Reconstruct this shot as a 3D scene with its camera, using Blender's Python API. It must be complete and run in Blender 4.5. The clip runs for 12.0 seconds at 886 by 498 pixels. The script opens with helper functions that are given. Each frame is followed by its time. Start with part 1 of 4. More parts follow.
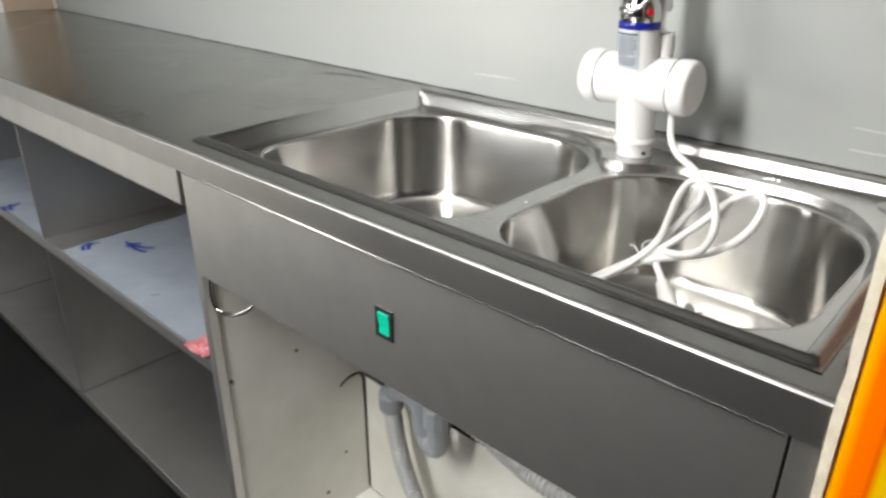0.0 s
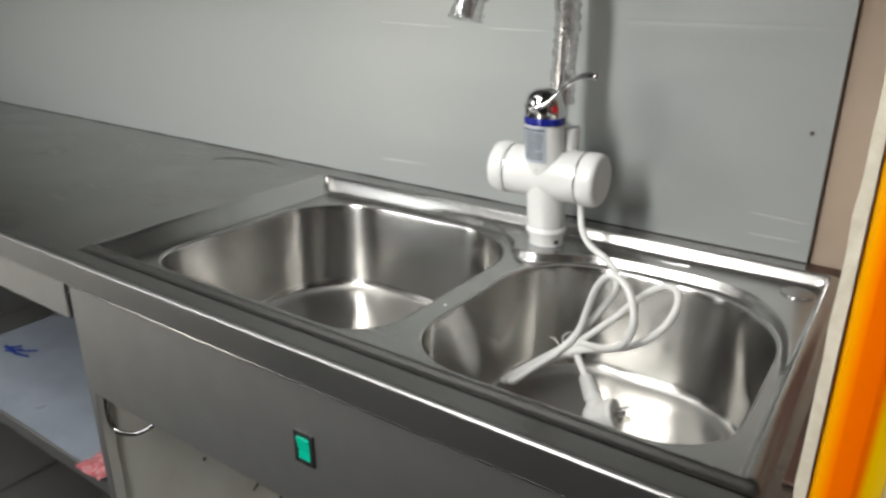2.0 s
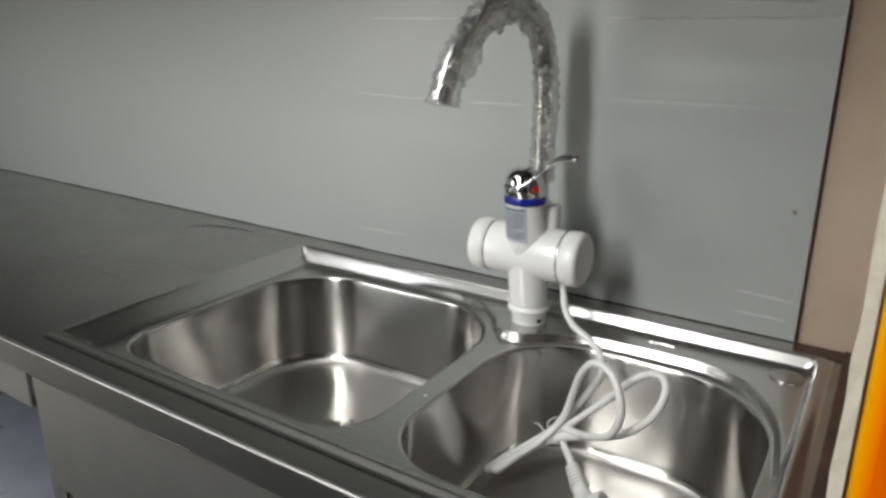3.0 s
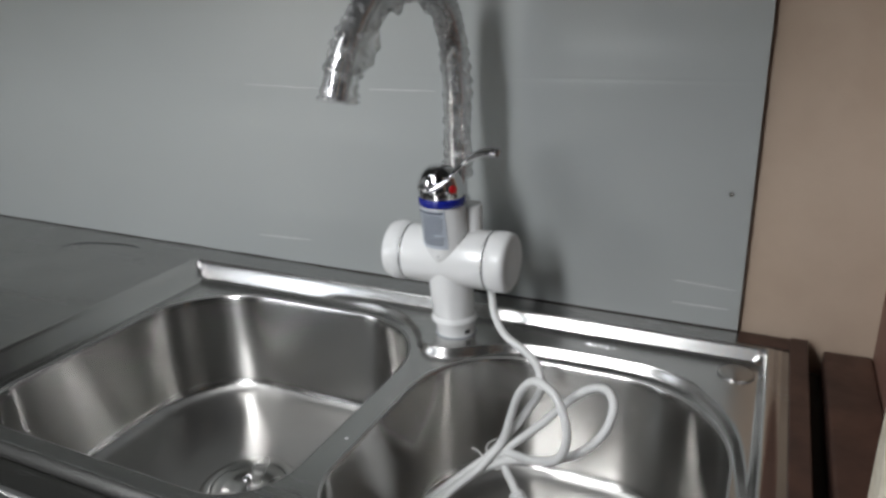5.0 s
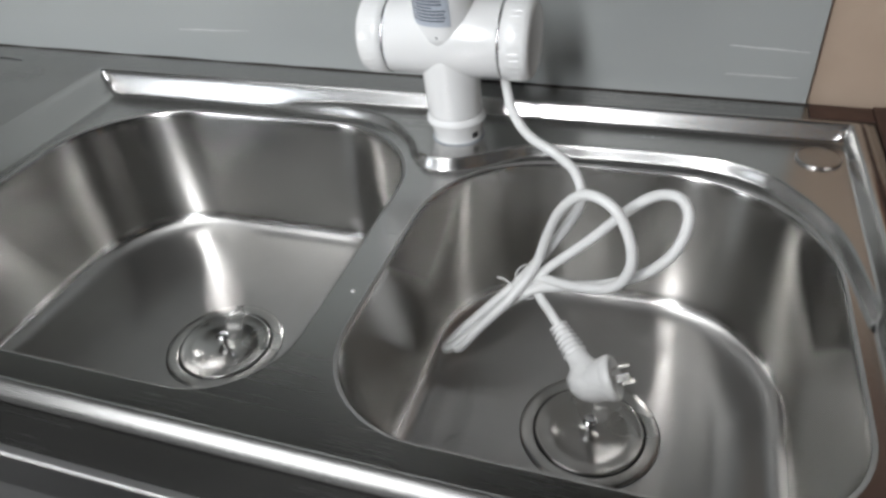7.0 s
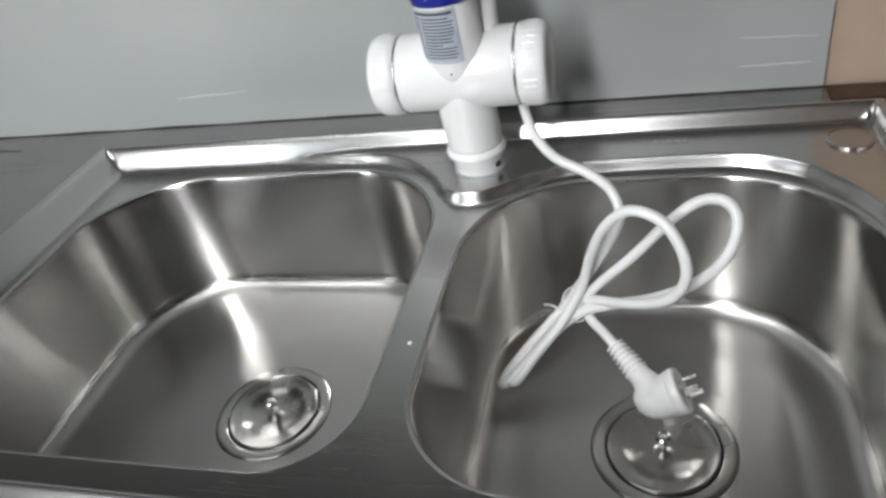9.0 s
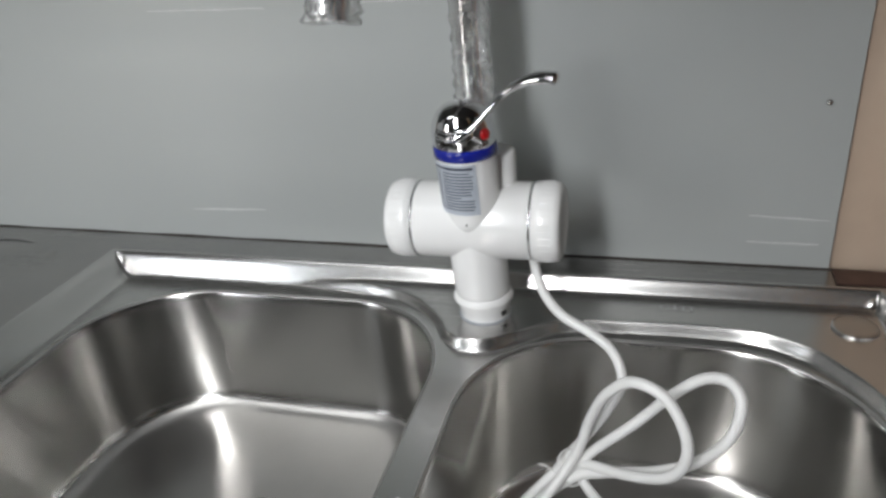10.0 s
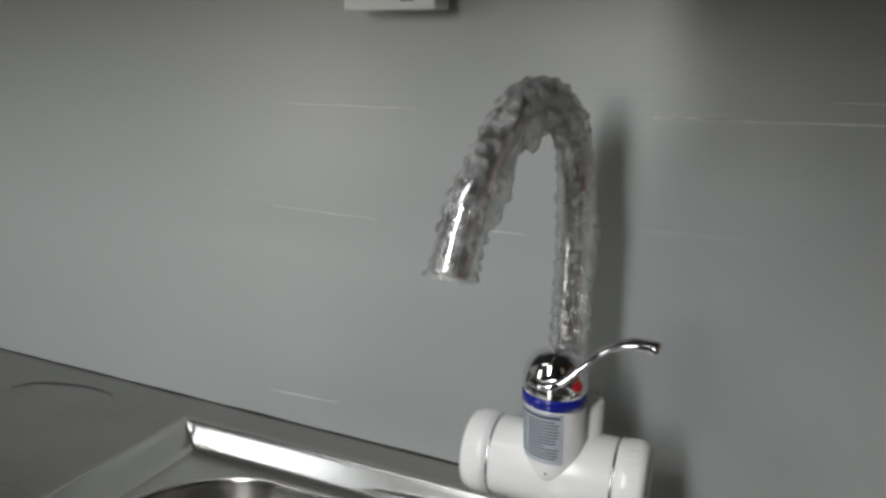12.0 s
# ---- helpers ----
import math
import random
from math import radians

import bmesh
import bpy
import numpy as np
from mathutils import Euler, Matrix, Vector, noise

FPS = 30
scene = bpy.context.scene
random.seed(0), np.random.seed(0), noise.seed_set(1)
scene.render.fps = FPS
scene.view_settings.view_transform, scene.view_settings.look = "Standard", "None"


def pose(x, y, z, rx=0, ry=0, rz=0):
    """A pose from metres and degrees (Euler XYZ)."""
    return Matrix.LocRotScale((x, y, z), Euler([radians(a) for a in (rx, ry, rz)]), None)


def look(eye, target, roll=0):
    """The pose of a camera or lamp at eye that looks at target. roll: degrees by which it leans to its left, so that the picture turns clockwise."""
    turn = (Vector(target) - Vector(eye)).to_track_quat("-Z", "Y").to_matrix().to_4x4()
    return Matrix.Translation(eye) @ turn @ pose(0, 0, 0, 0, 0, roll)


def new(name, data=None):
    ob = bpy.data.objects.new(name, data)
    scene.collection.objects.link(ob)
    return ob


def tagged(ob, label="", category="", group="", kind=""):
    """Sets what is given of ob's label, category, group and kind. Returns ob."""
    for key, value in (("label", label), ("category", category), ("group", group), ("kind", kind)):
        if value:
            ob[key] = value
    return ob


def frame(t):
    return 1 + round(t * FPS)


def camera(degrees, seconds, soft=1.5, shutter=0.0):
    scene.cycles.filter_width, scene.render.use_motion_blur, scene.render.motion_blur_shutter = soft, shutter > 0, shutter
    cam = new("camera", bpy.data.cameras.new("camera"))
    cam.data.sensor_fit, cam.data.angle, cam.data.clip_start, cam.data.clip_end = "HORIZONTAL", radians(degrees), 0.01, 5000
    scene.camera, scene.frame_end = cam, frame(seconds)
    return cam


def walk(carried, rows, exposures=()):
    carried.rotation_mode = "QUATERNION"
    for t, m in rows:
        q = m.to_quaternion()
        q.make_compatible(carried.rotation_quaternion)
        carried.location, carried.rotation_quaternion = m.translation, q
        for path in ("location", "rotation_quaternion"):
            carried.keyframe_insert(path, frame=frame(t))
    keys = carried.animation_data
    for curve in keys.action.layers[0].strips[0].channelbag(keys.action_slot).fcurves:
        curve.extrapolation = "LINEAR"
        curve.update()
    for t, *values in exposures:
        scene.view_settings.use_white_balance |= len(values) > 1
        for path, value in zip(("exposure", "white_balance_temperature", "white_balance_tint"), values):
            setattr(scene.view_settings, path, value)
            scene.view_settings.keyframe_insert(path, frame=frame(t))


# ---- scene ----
cam = camera(64.5, 12.0, soft=3.0)
PATH = [
    (0, (0.853, -0.877, 1.067), (-0.381, 0.458, 0.233), 0.2),
    (0.5, (0.839, -0.894, 1.069), (-0.355, 0.481, 0.242), 0.8),
    (1, (0.833, -0.896, 1.08), (-0.408, 0.451, 0.276), 0.4),
    (1.5, (0.824, -0.875, 1.09), (-0.289, 0.613, 0.349), 1.4),
    (2, (0.811, -0.849, 1.116), (-0.245, 0.695, 0.41), 0.3),
    (2.5, (0.814, -0.814, 1.146), (-0.235, 0.77, 0.521), 0.3),
    (3, (0.793, -0.815, 1.157), (-0.244, 0.786, 0.557), 0.1),
    (3.5, (0.792, -0.812, 1.17), (-0.21, 0.83, 0.624), 0.4),
    (5.5, (0.717, -0.676, 1.162), (-0.059, 0.973, 0.338), -4.1),
    (6, (0.688, -0.639, 1.14), (-0.043, 0.929, 0.138), -5.8),
    (6.5, (0.652, -0.62, 1.119), (0.015, 0.902, -0.011), -4.7),
    (7, (0.615, -0.6, 1.106), (0.044, 0.887, -0.103), -5.1),
    (9, (0.575, -0.592, 1.116), (0.013, 0.932, -0.05), -12.9),
    (9.5, (0.585, -0.591, 1.133), (0.066, 1.019, 0.066), -11.4),
    (10, (0.568, -0.576, 1.143), (0.009, 1.115, 0.233), -6.0),
    (10.5, (0.543, -0.559, 1.154), (-0.069, 1.219, 0.474), -0.9),
    (11, (0.537, -0.553, 1.159), (-0.101, 1.235, 0.53), 0.3),
    (11.5, (0.537, -0.553, 1.167), (-0.133, 1.232, 0.561), 0.6),
    (12, (0.543, -0.569, 1.192), (-0.219, 1.225, 0.74), 1.2),
]
EXPOSURES = [(0.0, 2.06, 6800, 8), (1.0, 1.96, 6750, 8), (1.5, 1.64, 6800, 8), (2.0, 1.42, 6750, 7), (2.5, 1.20, 6800, 7), (3.5, 1.06, 6500, 8), (5.5, 0.88, 6300, 9), (6.0, 0.94, 6300, 9), (6.5, 1.22, 6300, 9), (7.0, 1.24, 6300, 9), (9.0, 1.36, 6350, 9), (10.0, 1.12, 6400, 9), (10.5, 0.92, 6450, 8), (12.0, 0.80, 6550, 8)]
walk(cam, [(row[0], look(row[1], row[2], row[3])) for row in PATH], EXPOSURES)

# ---- world and light ----
world = bpy.data.worlds.new("world")
scene.world = world
world.use_nodes = True
wn = world.node_tree.nodes
sky = wn.new("ShaderNodeTexSky")
sky.sky_type = "NISHITA"
sky.sun_disc = False
sky.sun_elevation, sky.sun_rotation = radians(40), radians(200)
wn["Background"].inputs["Strength"].default_value = 0.15
world.node_tree.links.new(sky.outputs[0], wn["Background"].inputs["Color"])


def area_light(name, place, target, sx, sy, watts, colour):
    data = bpy.data.lights.new(name, "AREA")
    data.shape, data.size, data.size_y, data.energy, data.color = "RECTANGLE", sx, sy, watts, colour
    ob = new(name, data)
    ob.matrix_world = look(place, target)
    return ob


# daylight that enters by the hatch and by the window
area_light("hatch_daylight", (-0.90, -1.44, 1.02), (-0.40, 0.0, 0.75), 0.34, 0.84, 2.2, (0.98, 0.98, 0.975))
area_light("window_daylight", (0.20, -1.44, 1.62), (0.05, 0.0, 0.55), 0.19, 0.90, 8.8, (0.98, 0.98, 0.975))
# the lamp under the ceiling
area_light("lamp_light", (-0.35, -1.00, 2.288), (-0.35, -1.00, 0.0), 1.18, 0.50, 4.2, (0.98, 0.98, 0.975))


# ---- materials ----
def material(name, colour, rough=0.5, metal=0.0):
    m = bpy.data.materials.new(name)
    m.use_nodes = True
    b = m.node_tree.nodes["Principled BSDF"]
    b.inputs["Base Color"].default_value = (*colour, 1)
    b.inputs["Roughness"].default_value = rough
    b.inputs["Metallic"].default_value = metal
    return m, m.node_tree.nodes, m.node_tree.links, b


def noise_node(n, l, scale, detail=4, stretch=(1, 1, 1), rough=0.55):
    tc = n.new("ShaderNodeTexCoord")
    mp = n.new("ShaderNodeMapping")
    mp.inputs["Scale"].default_value = stretch
    tx = n.new("ShaderNodeTexNoise")
    tx.inputs["Scale"].default_value = scale
    tx.inputs["Detail"].default_value = detail
    tx.inputs["Roughness"].default_value = rough
    l.new(tc.outputs["Object"], mp.inputs["Vector"])
    l.new(mp.outputs["Vector"], tx.inputs["Vector"])
    return tx.outputs["Fac"]


def spread(n, l, fac, lo, hi, a=0.3, b=0.7):
    r = n.new("ShaderNodeMapRange")
    r.inputs["From Min"].default_value, r.inputs["From Max"].default_value = a, b
    r.inputs["To Min"].default_value, r.inputs["To Max"].default_value = lo, hi
    l.new(fac, r.inputs["Value"])
    return r.outputs["Result"]


def blend(n, l, fac, c1, c2):
    r = n.new("ShaderNodeValToRGB")
    r.color_ramp.elements[0].color, r.color_ramp.elements[1].color = (*c1, 1), (*c2, 1)
    r.color_ramp.elements[0].position, r.color_ramp.elements[1].position = 0.3, 0.7
    l.new(fac, r.inputs["Fac"])
    return r.outputs["Color"]


def relief(n, l, b, fac, strength, distance=0.001):
    bp = n.new("ShaderNodeBump")
    bp.inputs["Strength"].default_value, bp.inputs["Distance"].default_value = strength, distance
    l.new(fac, bp.inputs["Height"])
    l.new(bp.outputs["Normal"], b.inputs["Normal"])
    return bp


def add(n, l, f1, f2, w=1.0):
    m = n.new("ShaderNodeMath")
    m.operation = "MULTIPLY_ADD"
    l.new(f2, m.inputs[0])
    m.inputs[1].default_value = w
    l.new(f1, m.inputs[2])
    return m.outputs[0]


def steel(name, c1, c2, r0, r1, grain=(3, 260, 260), bump=0.05, wave=0.0):
    """Brushed stainless steel: fine lines along one axis, smudges, and a slow waviness of the sheet."""
    m, n, l, b = material(name, c1, 0.3, 1.0)
    lines = noise_node(n, l, 4.0, 3, grain)
    smudge = noise_node(n, l, 9.0, 5)
    l.new(blend(n, l, smudge, c1, c2), b.inputs["Base Color"])
    both = add(n, l, lines, smudge, 1.0)
    l.new(spread(n, l, both, r0, r1, 0.55, 1.45), b.inputs["Roughness"])
    bp = relief(n, l, b, lines, bump, 0.0006) if bump else None
    if bump and wave:
        slow = noise_node(n, l, 3.2, 1)
        bw = n.new("ShaderNodeBump")
        bw.inputs["Strength"].default_value, bw.inputs["Distance"].default_value = wave, 0.02
        l.new(slow, bw.inputs["Height"])
        l.new(bw.outputs["Normal"], bp.inputs["Normal"])
    return m


def around(m, amount):
    """Brush lines that run round the object's upright axis."""
    n, l = m.node_tree.nodes, m.node_tree.links
    b = n["Principled BSDF"]
    b.inputs["Anisotropic"].default_value, b.inputs["Anisotropic Rotation"].default_value = amount, 0.25
    tg = n.new("ShaderNodeTangent")
    tg.direction_type, tg.axis = "RADIAL", "Z"
    l.new(tg.outputs[0], b.inputs["Tangent"])
    return m


def grained(m, amount):
    """Brush lines straight along the sheet, which draw reflections out across them."""
    n, l = m.node_tree.nodes, m.node_tree.links
    b = n["Principled BSDF"]
    b.inputs["Anisotropic"].default_value, b.inputs["Anisotropic Rotation"].default_value = amount, 0.25
    along = n.new("ShaderNodeCombineXYZ")
    along.inputs["X"].default_value = 1.0
    l.new(along.outputs[0], b.inputs["Tangent"])
    return m


def brushed_across(m, rough_wall, rough_floor):
    """Brush lines run round the upright faces and straight across where the sheet lies level."""
    n, l = m.node_tree.nodes, m.node_tree.links
    b = n["Principled BSDF"]
    g, sp, flat = n.new("ShaderNodeNewGeometry"), n.new("ShaderNodeSeparateXYZ"), n.new("ShaderNodeCombineXYZ")
    l.new(g.outputs["Normal"], sp.inputs[0])
    flat.inputs["X"].default_value = 1.0
    mix = n.new("ShaderNodeMix")
    mix.data_type = "VECTOR"
    l.new(spread(n, l, sp.outputs["Z"], 0.0, 1.0, 0.55, 0.85), mix.inputs["Factor"])
    l.new(b.inputs["Tangent"].links[0].from_socket, mix.inputs[4])
    l.new(flat.outputs[0], mix.inputs[5])
    l.new(mix.outputs[1], b.inputs["Tangent"])
    l.new(spread(n, l, sp.outputs["Z"], 0.96, 0.65, 0.35, 0.85), b.inputs["Anisotropic"])
    wear = add(n, l, noise_node(n, l, 9.0, 4), noise_node(n, l, 22.0, 3, (1, 3, 1)), 0.4)
    l.new(add(n, l, spread(n, l, sp.outputs["Z"], rough_wall, rough_floor, 0.35, 0.9), wear, 0.06), b.inputs["Roughness"])
    return m


def plain(name, c1, c2, rough, scale=12.0, bump=0.0, fine=220.0, metal=0.0, coat=0.0):
    m, n, l, b = material(name, c1, rough, metal)
    big = noise_node(n, l, scale, 5)
    l.new(blend(n, l, big, c1, c2), b.inputs["Base Color"])
    l.new(spread(n, l, big, rough * 0.85, min(1, rough * 1.15)), b.inputs["Roughness"])
    if bump:
        relief(n, l, b, add(n, l, noise_node(n, l, fine, 3), big, 0.6), bump)
    if coat:
        b.inputs["Coat Weight"].default_value = coat
    return m


STEEL_TOP = grained(steel("worktop steel", (0.40, 0.392, 0.38), (0.33, 0.323, 0.314), 0.20, 0.30, (0.35, 320, 320), 0.004, 0.012), 0.5)
STEEL_SINK = steel("sink steel", (0.575, 0.568, 0.556), (0.51, 0.503, 0.492), 0.25, 0.28, (0.35, 320, 320), 0.0)
STEEL_BOWL = brushed_across(around(steel("bowl steel", (0.53, 0.521, 0.505), (0.465, 0.456, 0.443), 0.24, 0.26, (3, 3, 3), 0.0), 0.97), 0.17, 0.30)
STEEL_PANEL = steel("panel steel", (0.58, 0.575, 0.565), (0.50, 0.495, 0.49), 0.43, 0.51, (0.35, 320, 320), 0.010, 0.02)
STEEL_EDGE = steel("folded edge steel", (0.52, 0.515, 0.505), (0.45, 0.445, 0.44), 0.34, 0.44, (0.35, 320, 320), 0.006, 0.01)
STEEL_SHELF = steel("shelf steel", (0.47, 0.463, 0.452), (0.395, 0.39, 0.382), 0.40, 0.52, (0.35, 320, 320), 0.010, 0.03)
STEEL_DRAIN = around(steel("drain steel", (0.56, 0.55, 0.53), (0.5, 0.49, 0.47), 0.10, 0.18, (80, 80, 80), 0.003), 0.6)
DRAIN_DISH = around(steel("turned strainer steel", (0.52, 0.51, 0.49), (0.46, 0.45, 0.435), 0.25, 0.32, (3, 3, 3), 0.0), 0.8)
CHROME = plain("chrome", (0.78, 0.78, 0.79), (0.72, 0.72, 0.73), 0.06, 20, metal=1.0)
WALL_GREY = plain("grey wall sheet", (0.365, 0.383, 0.376), (0.335, 0.352, 0.346), 0.42, 1.3, 0.0)
WALL_GREY.node_tree.nodes["Principled BSDF"].inputs["Specular IOR Level"].default_value = 0.9
wn, wl = WALL_GREY.node_tree.nodes, WALL_GREY.node_tree.links
relief(wn, wl, wn["Principled BSDF"], noise_node(wn, wl, 2.6, 2, (0.7, 1, 3.0)), 0.10, 0.05)
PLASTER_BEIGE = plain("beige plaster", (0.50, 0.395, 0.305), (0.43, 0.33, 0.25), 0.75, 9.0, 0.25, 130.0)
BOARD_RED = plain("dull reddish brown paint", (0.25, 0.135, 0.10), (0.19, 0.10, 0.08), 0.6, 9.0, 0.2, 120.0)
PAINT_GREY = plain("dull grey paint", (0.12, 0.12, 0.118), (0.10, 0.10, 0.098), 0.6, 4.0, 0.1, 120.0)
PAINT_DARK = plain("dark grey wall paint", (0.055, 0.055, 0.055), (0.045, 0.045, 0.045), 0.6, 4.0, 0.1, 120.0)
PAINT_WHITE = plain("white wall paint", (0.78, 0.78, 0.76), (0.72, 0.72, 0.70), 0.55, 4.0, 0.1, 120.0)
FLOOR_DARK = plain("dark rubber floor", (0.006, 0.0064, 0.0068), (0.010, 0.010, 0.010), 0.75, 6.0, 0.3, 180.0)
FLOOR_DARK.node_tree.nodes["Principled BSDF"].inputs["Specular IOR Level"].default_value = 0.08
CREAM = plain("cream coated sheet", (0.76, 0.75, 0.71), (0.62, 0.60, 0.55), 0.38, 7.0, 0.1, 60.0)
WHITE_PLASTIC = plain("white plastic", (0.86, 0.86, 0.855), (0.82, 0.82, 0.815), 0.20, 15.0)
CORD_WHITE = plain("white cable sheath", (0.80, 0.80, 0.79), (0.73, 0.73, 0.72), 0.38, 60.0)
PLUG_WHITE = plain("white moulded plug", (0.84, 0.84, 0.835), (0.80, 0.80, 0.79), 0.26, 60.0)
BLUE = plain("blue plastic", (0.010, 0.018, 0.26), (0.012, 0.02, 0.22), 0.22, 40.0)
RED = plain("red plastic", (0.55, 0.015, 0.02), (0.5, 0.02, 0.02), 0.3, 40.0)
LABEL = plain("silver grey label", (0.50, 0.54, 0.60), (0.42, 0.46, 0.52), 0.35, 60.0)
INK = plain("dark label print", (0.030, 0.035, 0.055), (0.045, 0.05, 0.075), 0.5, 60.0)
BLACK = plain("black plastic", (0.012, 0.012, 0.013), (0.02, 0.02, 0.02), 0.4, 60.0)
# near-black for sealant and joints, and for the shade painted inside the sink cabinet
DARK_JOINT_SHADE = plain("dark sealant, joints and cabinet shade", (0.02, 0.016, 0.013), (0.035, 0.025, 0.02), 0.8, 40.0)
GREY_PVC = plain("grey drain plastic", (0.30, 0.32, 0.34), (0.25, 0.27, 0.29), 0.4, 30.0)
HOSE_PVC = plain("pale grey hose plastic", (0.46, 0.465, 0.46), (0.40, 0.40, 0.40), 0.4, 30.0)
BROWN_BOARD = plain("stained brown board", (0.095, 0.046, 0.032), (0.045, 0.025, 0.020), 0.55, 22.0, 0.2, 160.0)
BOARD_CREAM = plain("chipped cream board edge", (0.72, 0.67, 0.56), (0.52, 0.46, 0.36), 0.7, 55.0, 0.5, 240.0)
INK_BLUE = plain("blue marker ink", (0.008, 0.024, 0.17), (0.010, 0.034, 0.22), 0.5, 60.0)
TAPE_RED = plain("red printed tape", (0.30, 0.010, 0.025), (0.50, 0.26, 0.27), 0.45, 180.0)
FILM = plain("bluish white protective film", (0.225, 0.25, 0.29), (0.18, 0.20, 0.24), 0.32, 14.0, 0.1, 40.0)


def make_orange():
    """Glossy lacquer that runs from yellow at the borders to orange in the middle, with the width of the post."""
    m, n, l, b = material("orange and yellow lacquer", (0.9, 0.2, 0.0), 0.12)
    tc = n.new("ShaderNodeTexCoord")
    sp = n.new("ShaderNodeSeparateXYZ")
    l.new(tc.outputs["Object"], sp.inputs[0])
    r = n.new("ShaderNodeValToRGB")
    mr = n.new("ShaderNodeMapRange")
    mr.inputs["From Min"].default_value, mr.inputs["From Max"].default_value = 0.7990, 0.8650
    l.new(sp.outputs["X"], mr.inputs["Value"])
    l.new(mr.outputs["Result"], r.inputs["Fac"])
    stops = [(0.0, (0.9, 0.46, 0.01)), (0.06, (0.92, 0.36, 0.0)), (0.15, (0.92, 0.16, 0.0)), (0.34, (0.92, 0.14, 0.0)), (0.40, (0.93, 0.55, 0.0)), (0.50, (0.93, 0.58, 0.02)), (0.56, (0.85, 0.83, 0.75))]
    e = r.color_ramp.elements
    e[0].position, e[0].color = stops[0][0], (*stops[0][1], 1)
    e[1].position, e[1].color = stops[-1][0], (*stops[-1][1], 1)
    for p, c in stops[1:-1]:
        k = e.new(p)
        k.color = (*c, 1)
    l.new(r.outputs["Color"], b.inputs["Base Color"])
    b.inputs["Coat Weight"].default_value = 0.6
    return m


ORANGE = make_orange()


def make_film_clear():
    """Thin clear wrapping film: mostly see-through, glossy where it creases."""
    m = bpy.data.materials.new("clear wrapping film")
    m.use_nodes = True
    n, l = m.node_tree.nodes, m.node_tree.links
    n.remove(n["Principled BSDF"])
    crease = noise_node(n, l, 70.0, 3, rough=0.6)
    bp = n.new("ShaderNodeBump")
    bp.inputs["Strength"].default_value, bp.inputs["Distance"].default_value = 0.6, 0.006
    l.new(crease, bp.inputs["Height"])
    tr = n.new("ShaderNodeBsdfTransparent")
    tr.inputs["Color"].default_value = (0.96, 0.96, 0.96, 1)
    bend = n.new("ShaderNodeBsdfRefraction")
    bend.inputs["IOR"].default_value, bend.inputs["Roughness"].default_value = 1.10, 0.03
    l.new(bp.outputs[0], bend.inputs["Normal"])
    clear = n.new("ShaderNodeMixShader")
    clear.inputs["Fac"].default_value = 0.55
    l.new(tr.outputs[0], clear.inputs[1])
    l.new(bend.outputs[0], clear.inputs[2])
    gl = n.new("ShaderNodeBsdfGlossy")
    gl.inputs["Roughness"].default_value = 0.09
    l.new(bp.outputs[0], gl.inputs["Normal"])
    lw = n.new("ShaderNodeLayerWeight")
    lw.inputs["Blend"].default_value = 0.25
    l.new(bp.outputs[0], lw.inputs["Normal"])
    fr = n.new("ShaderNodeMath")
    fr.operation = "MULTIPLY_ADD"
    l.new(lw.outputs["Facing"], fr.inputs[0])
    fr.inputs[1].default_value, fr.inputs[2].default_value = 0.50, 0.07
    df = n.new("ShaderNodeBsdfDiffuse")
    df.inputs["Color"].default_value = (0.86, 0.86, 0.86, 1)
    cloud = n.new("ShaderNodeMixShader")
    l.new(spread(n, l, noise_node(n, l, 90.0, 3), 0.06, 0.38, 0.40, 0.66), cloud.inputs["Fac"])
    l.new(clear.outputs[0], cloud.inputs[1])
    l.new(df.outputs[0], cloud.inputs[2])
    mx = n.new("ShaderNodeMixShader")
    l.new(fr.outputs[0], mx.inputs["Fac"])
    l.new(cloud.outputs[0], mx.inputs[1])
    l.new(gl.outputs[0], mx.inputs[2])
    l.new(mx.outputs[0], n["Material Output"].inputs["Surface"])
    return m


CLEAR_FILM = make_film_clear()


def make_green():
    m, n, l, b = material("lit green rocker", (0.0, 0.26, 0.18), 0.25)
    b.inputs["Emission Color"].default_value = (0.0, 0.62, 0.36, 1)
    b.inputs["Emission Strength"].default_value = 0.10
    return m


GREEN = make_green()


# ---- mesh helpers ----
def link(name, bm, mat, parent=None, label="", smooth=False, bevel=0.0, segments=2):
    me = bpy.data.meshes.new(name)
    bmesh.ops.recalc_face_normals(bm, faces=bm.faces)
    bm.to_mesh(me)
    bm.free()
    me.materials.append(mat)
    ob = new(name, me)
    if smooth:
        me.polygons.foreach_set("use_smooth", [True] * len(me.polygons))
    if bevel:
        md = ob.modifiers.new("bevel", "BEVEL")
        md.width, md.segments, md.limit_method, md.angle_limit = bevel, segments, "ANGLE", radians(40)
    if parent:
        ob.parent = parent
    if label:
        ob["label"] = label
    return ob


def part(name, bm, mat, parent, label="", **k):
    return link(name, bm, mat, parent, label, **k)


def empty(name, label, category, group=""):
    return tagged(new(name), label, category, group)


def box(x0, x1, y0, y1, z0, z1, bm=None):
    bm = bm or bmesh.new()
    v = [bm.verts.new((x, y, z)) for x in (x0, x1) for y in (y0, y1) for z in (z0, z1)]
    for f in ((0, 1, 3, 2), (4, 6, 7, 5), (0, 4, 5, 1), (2, 3, 7, 6), (0, 2, 6, 4), (1, 5, 7, 3)):
        bm.faces.new([v[i] for i in f])
    return bm


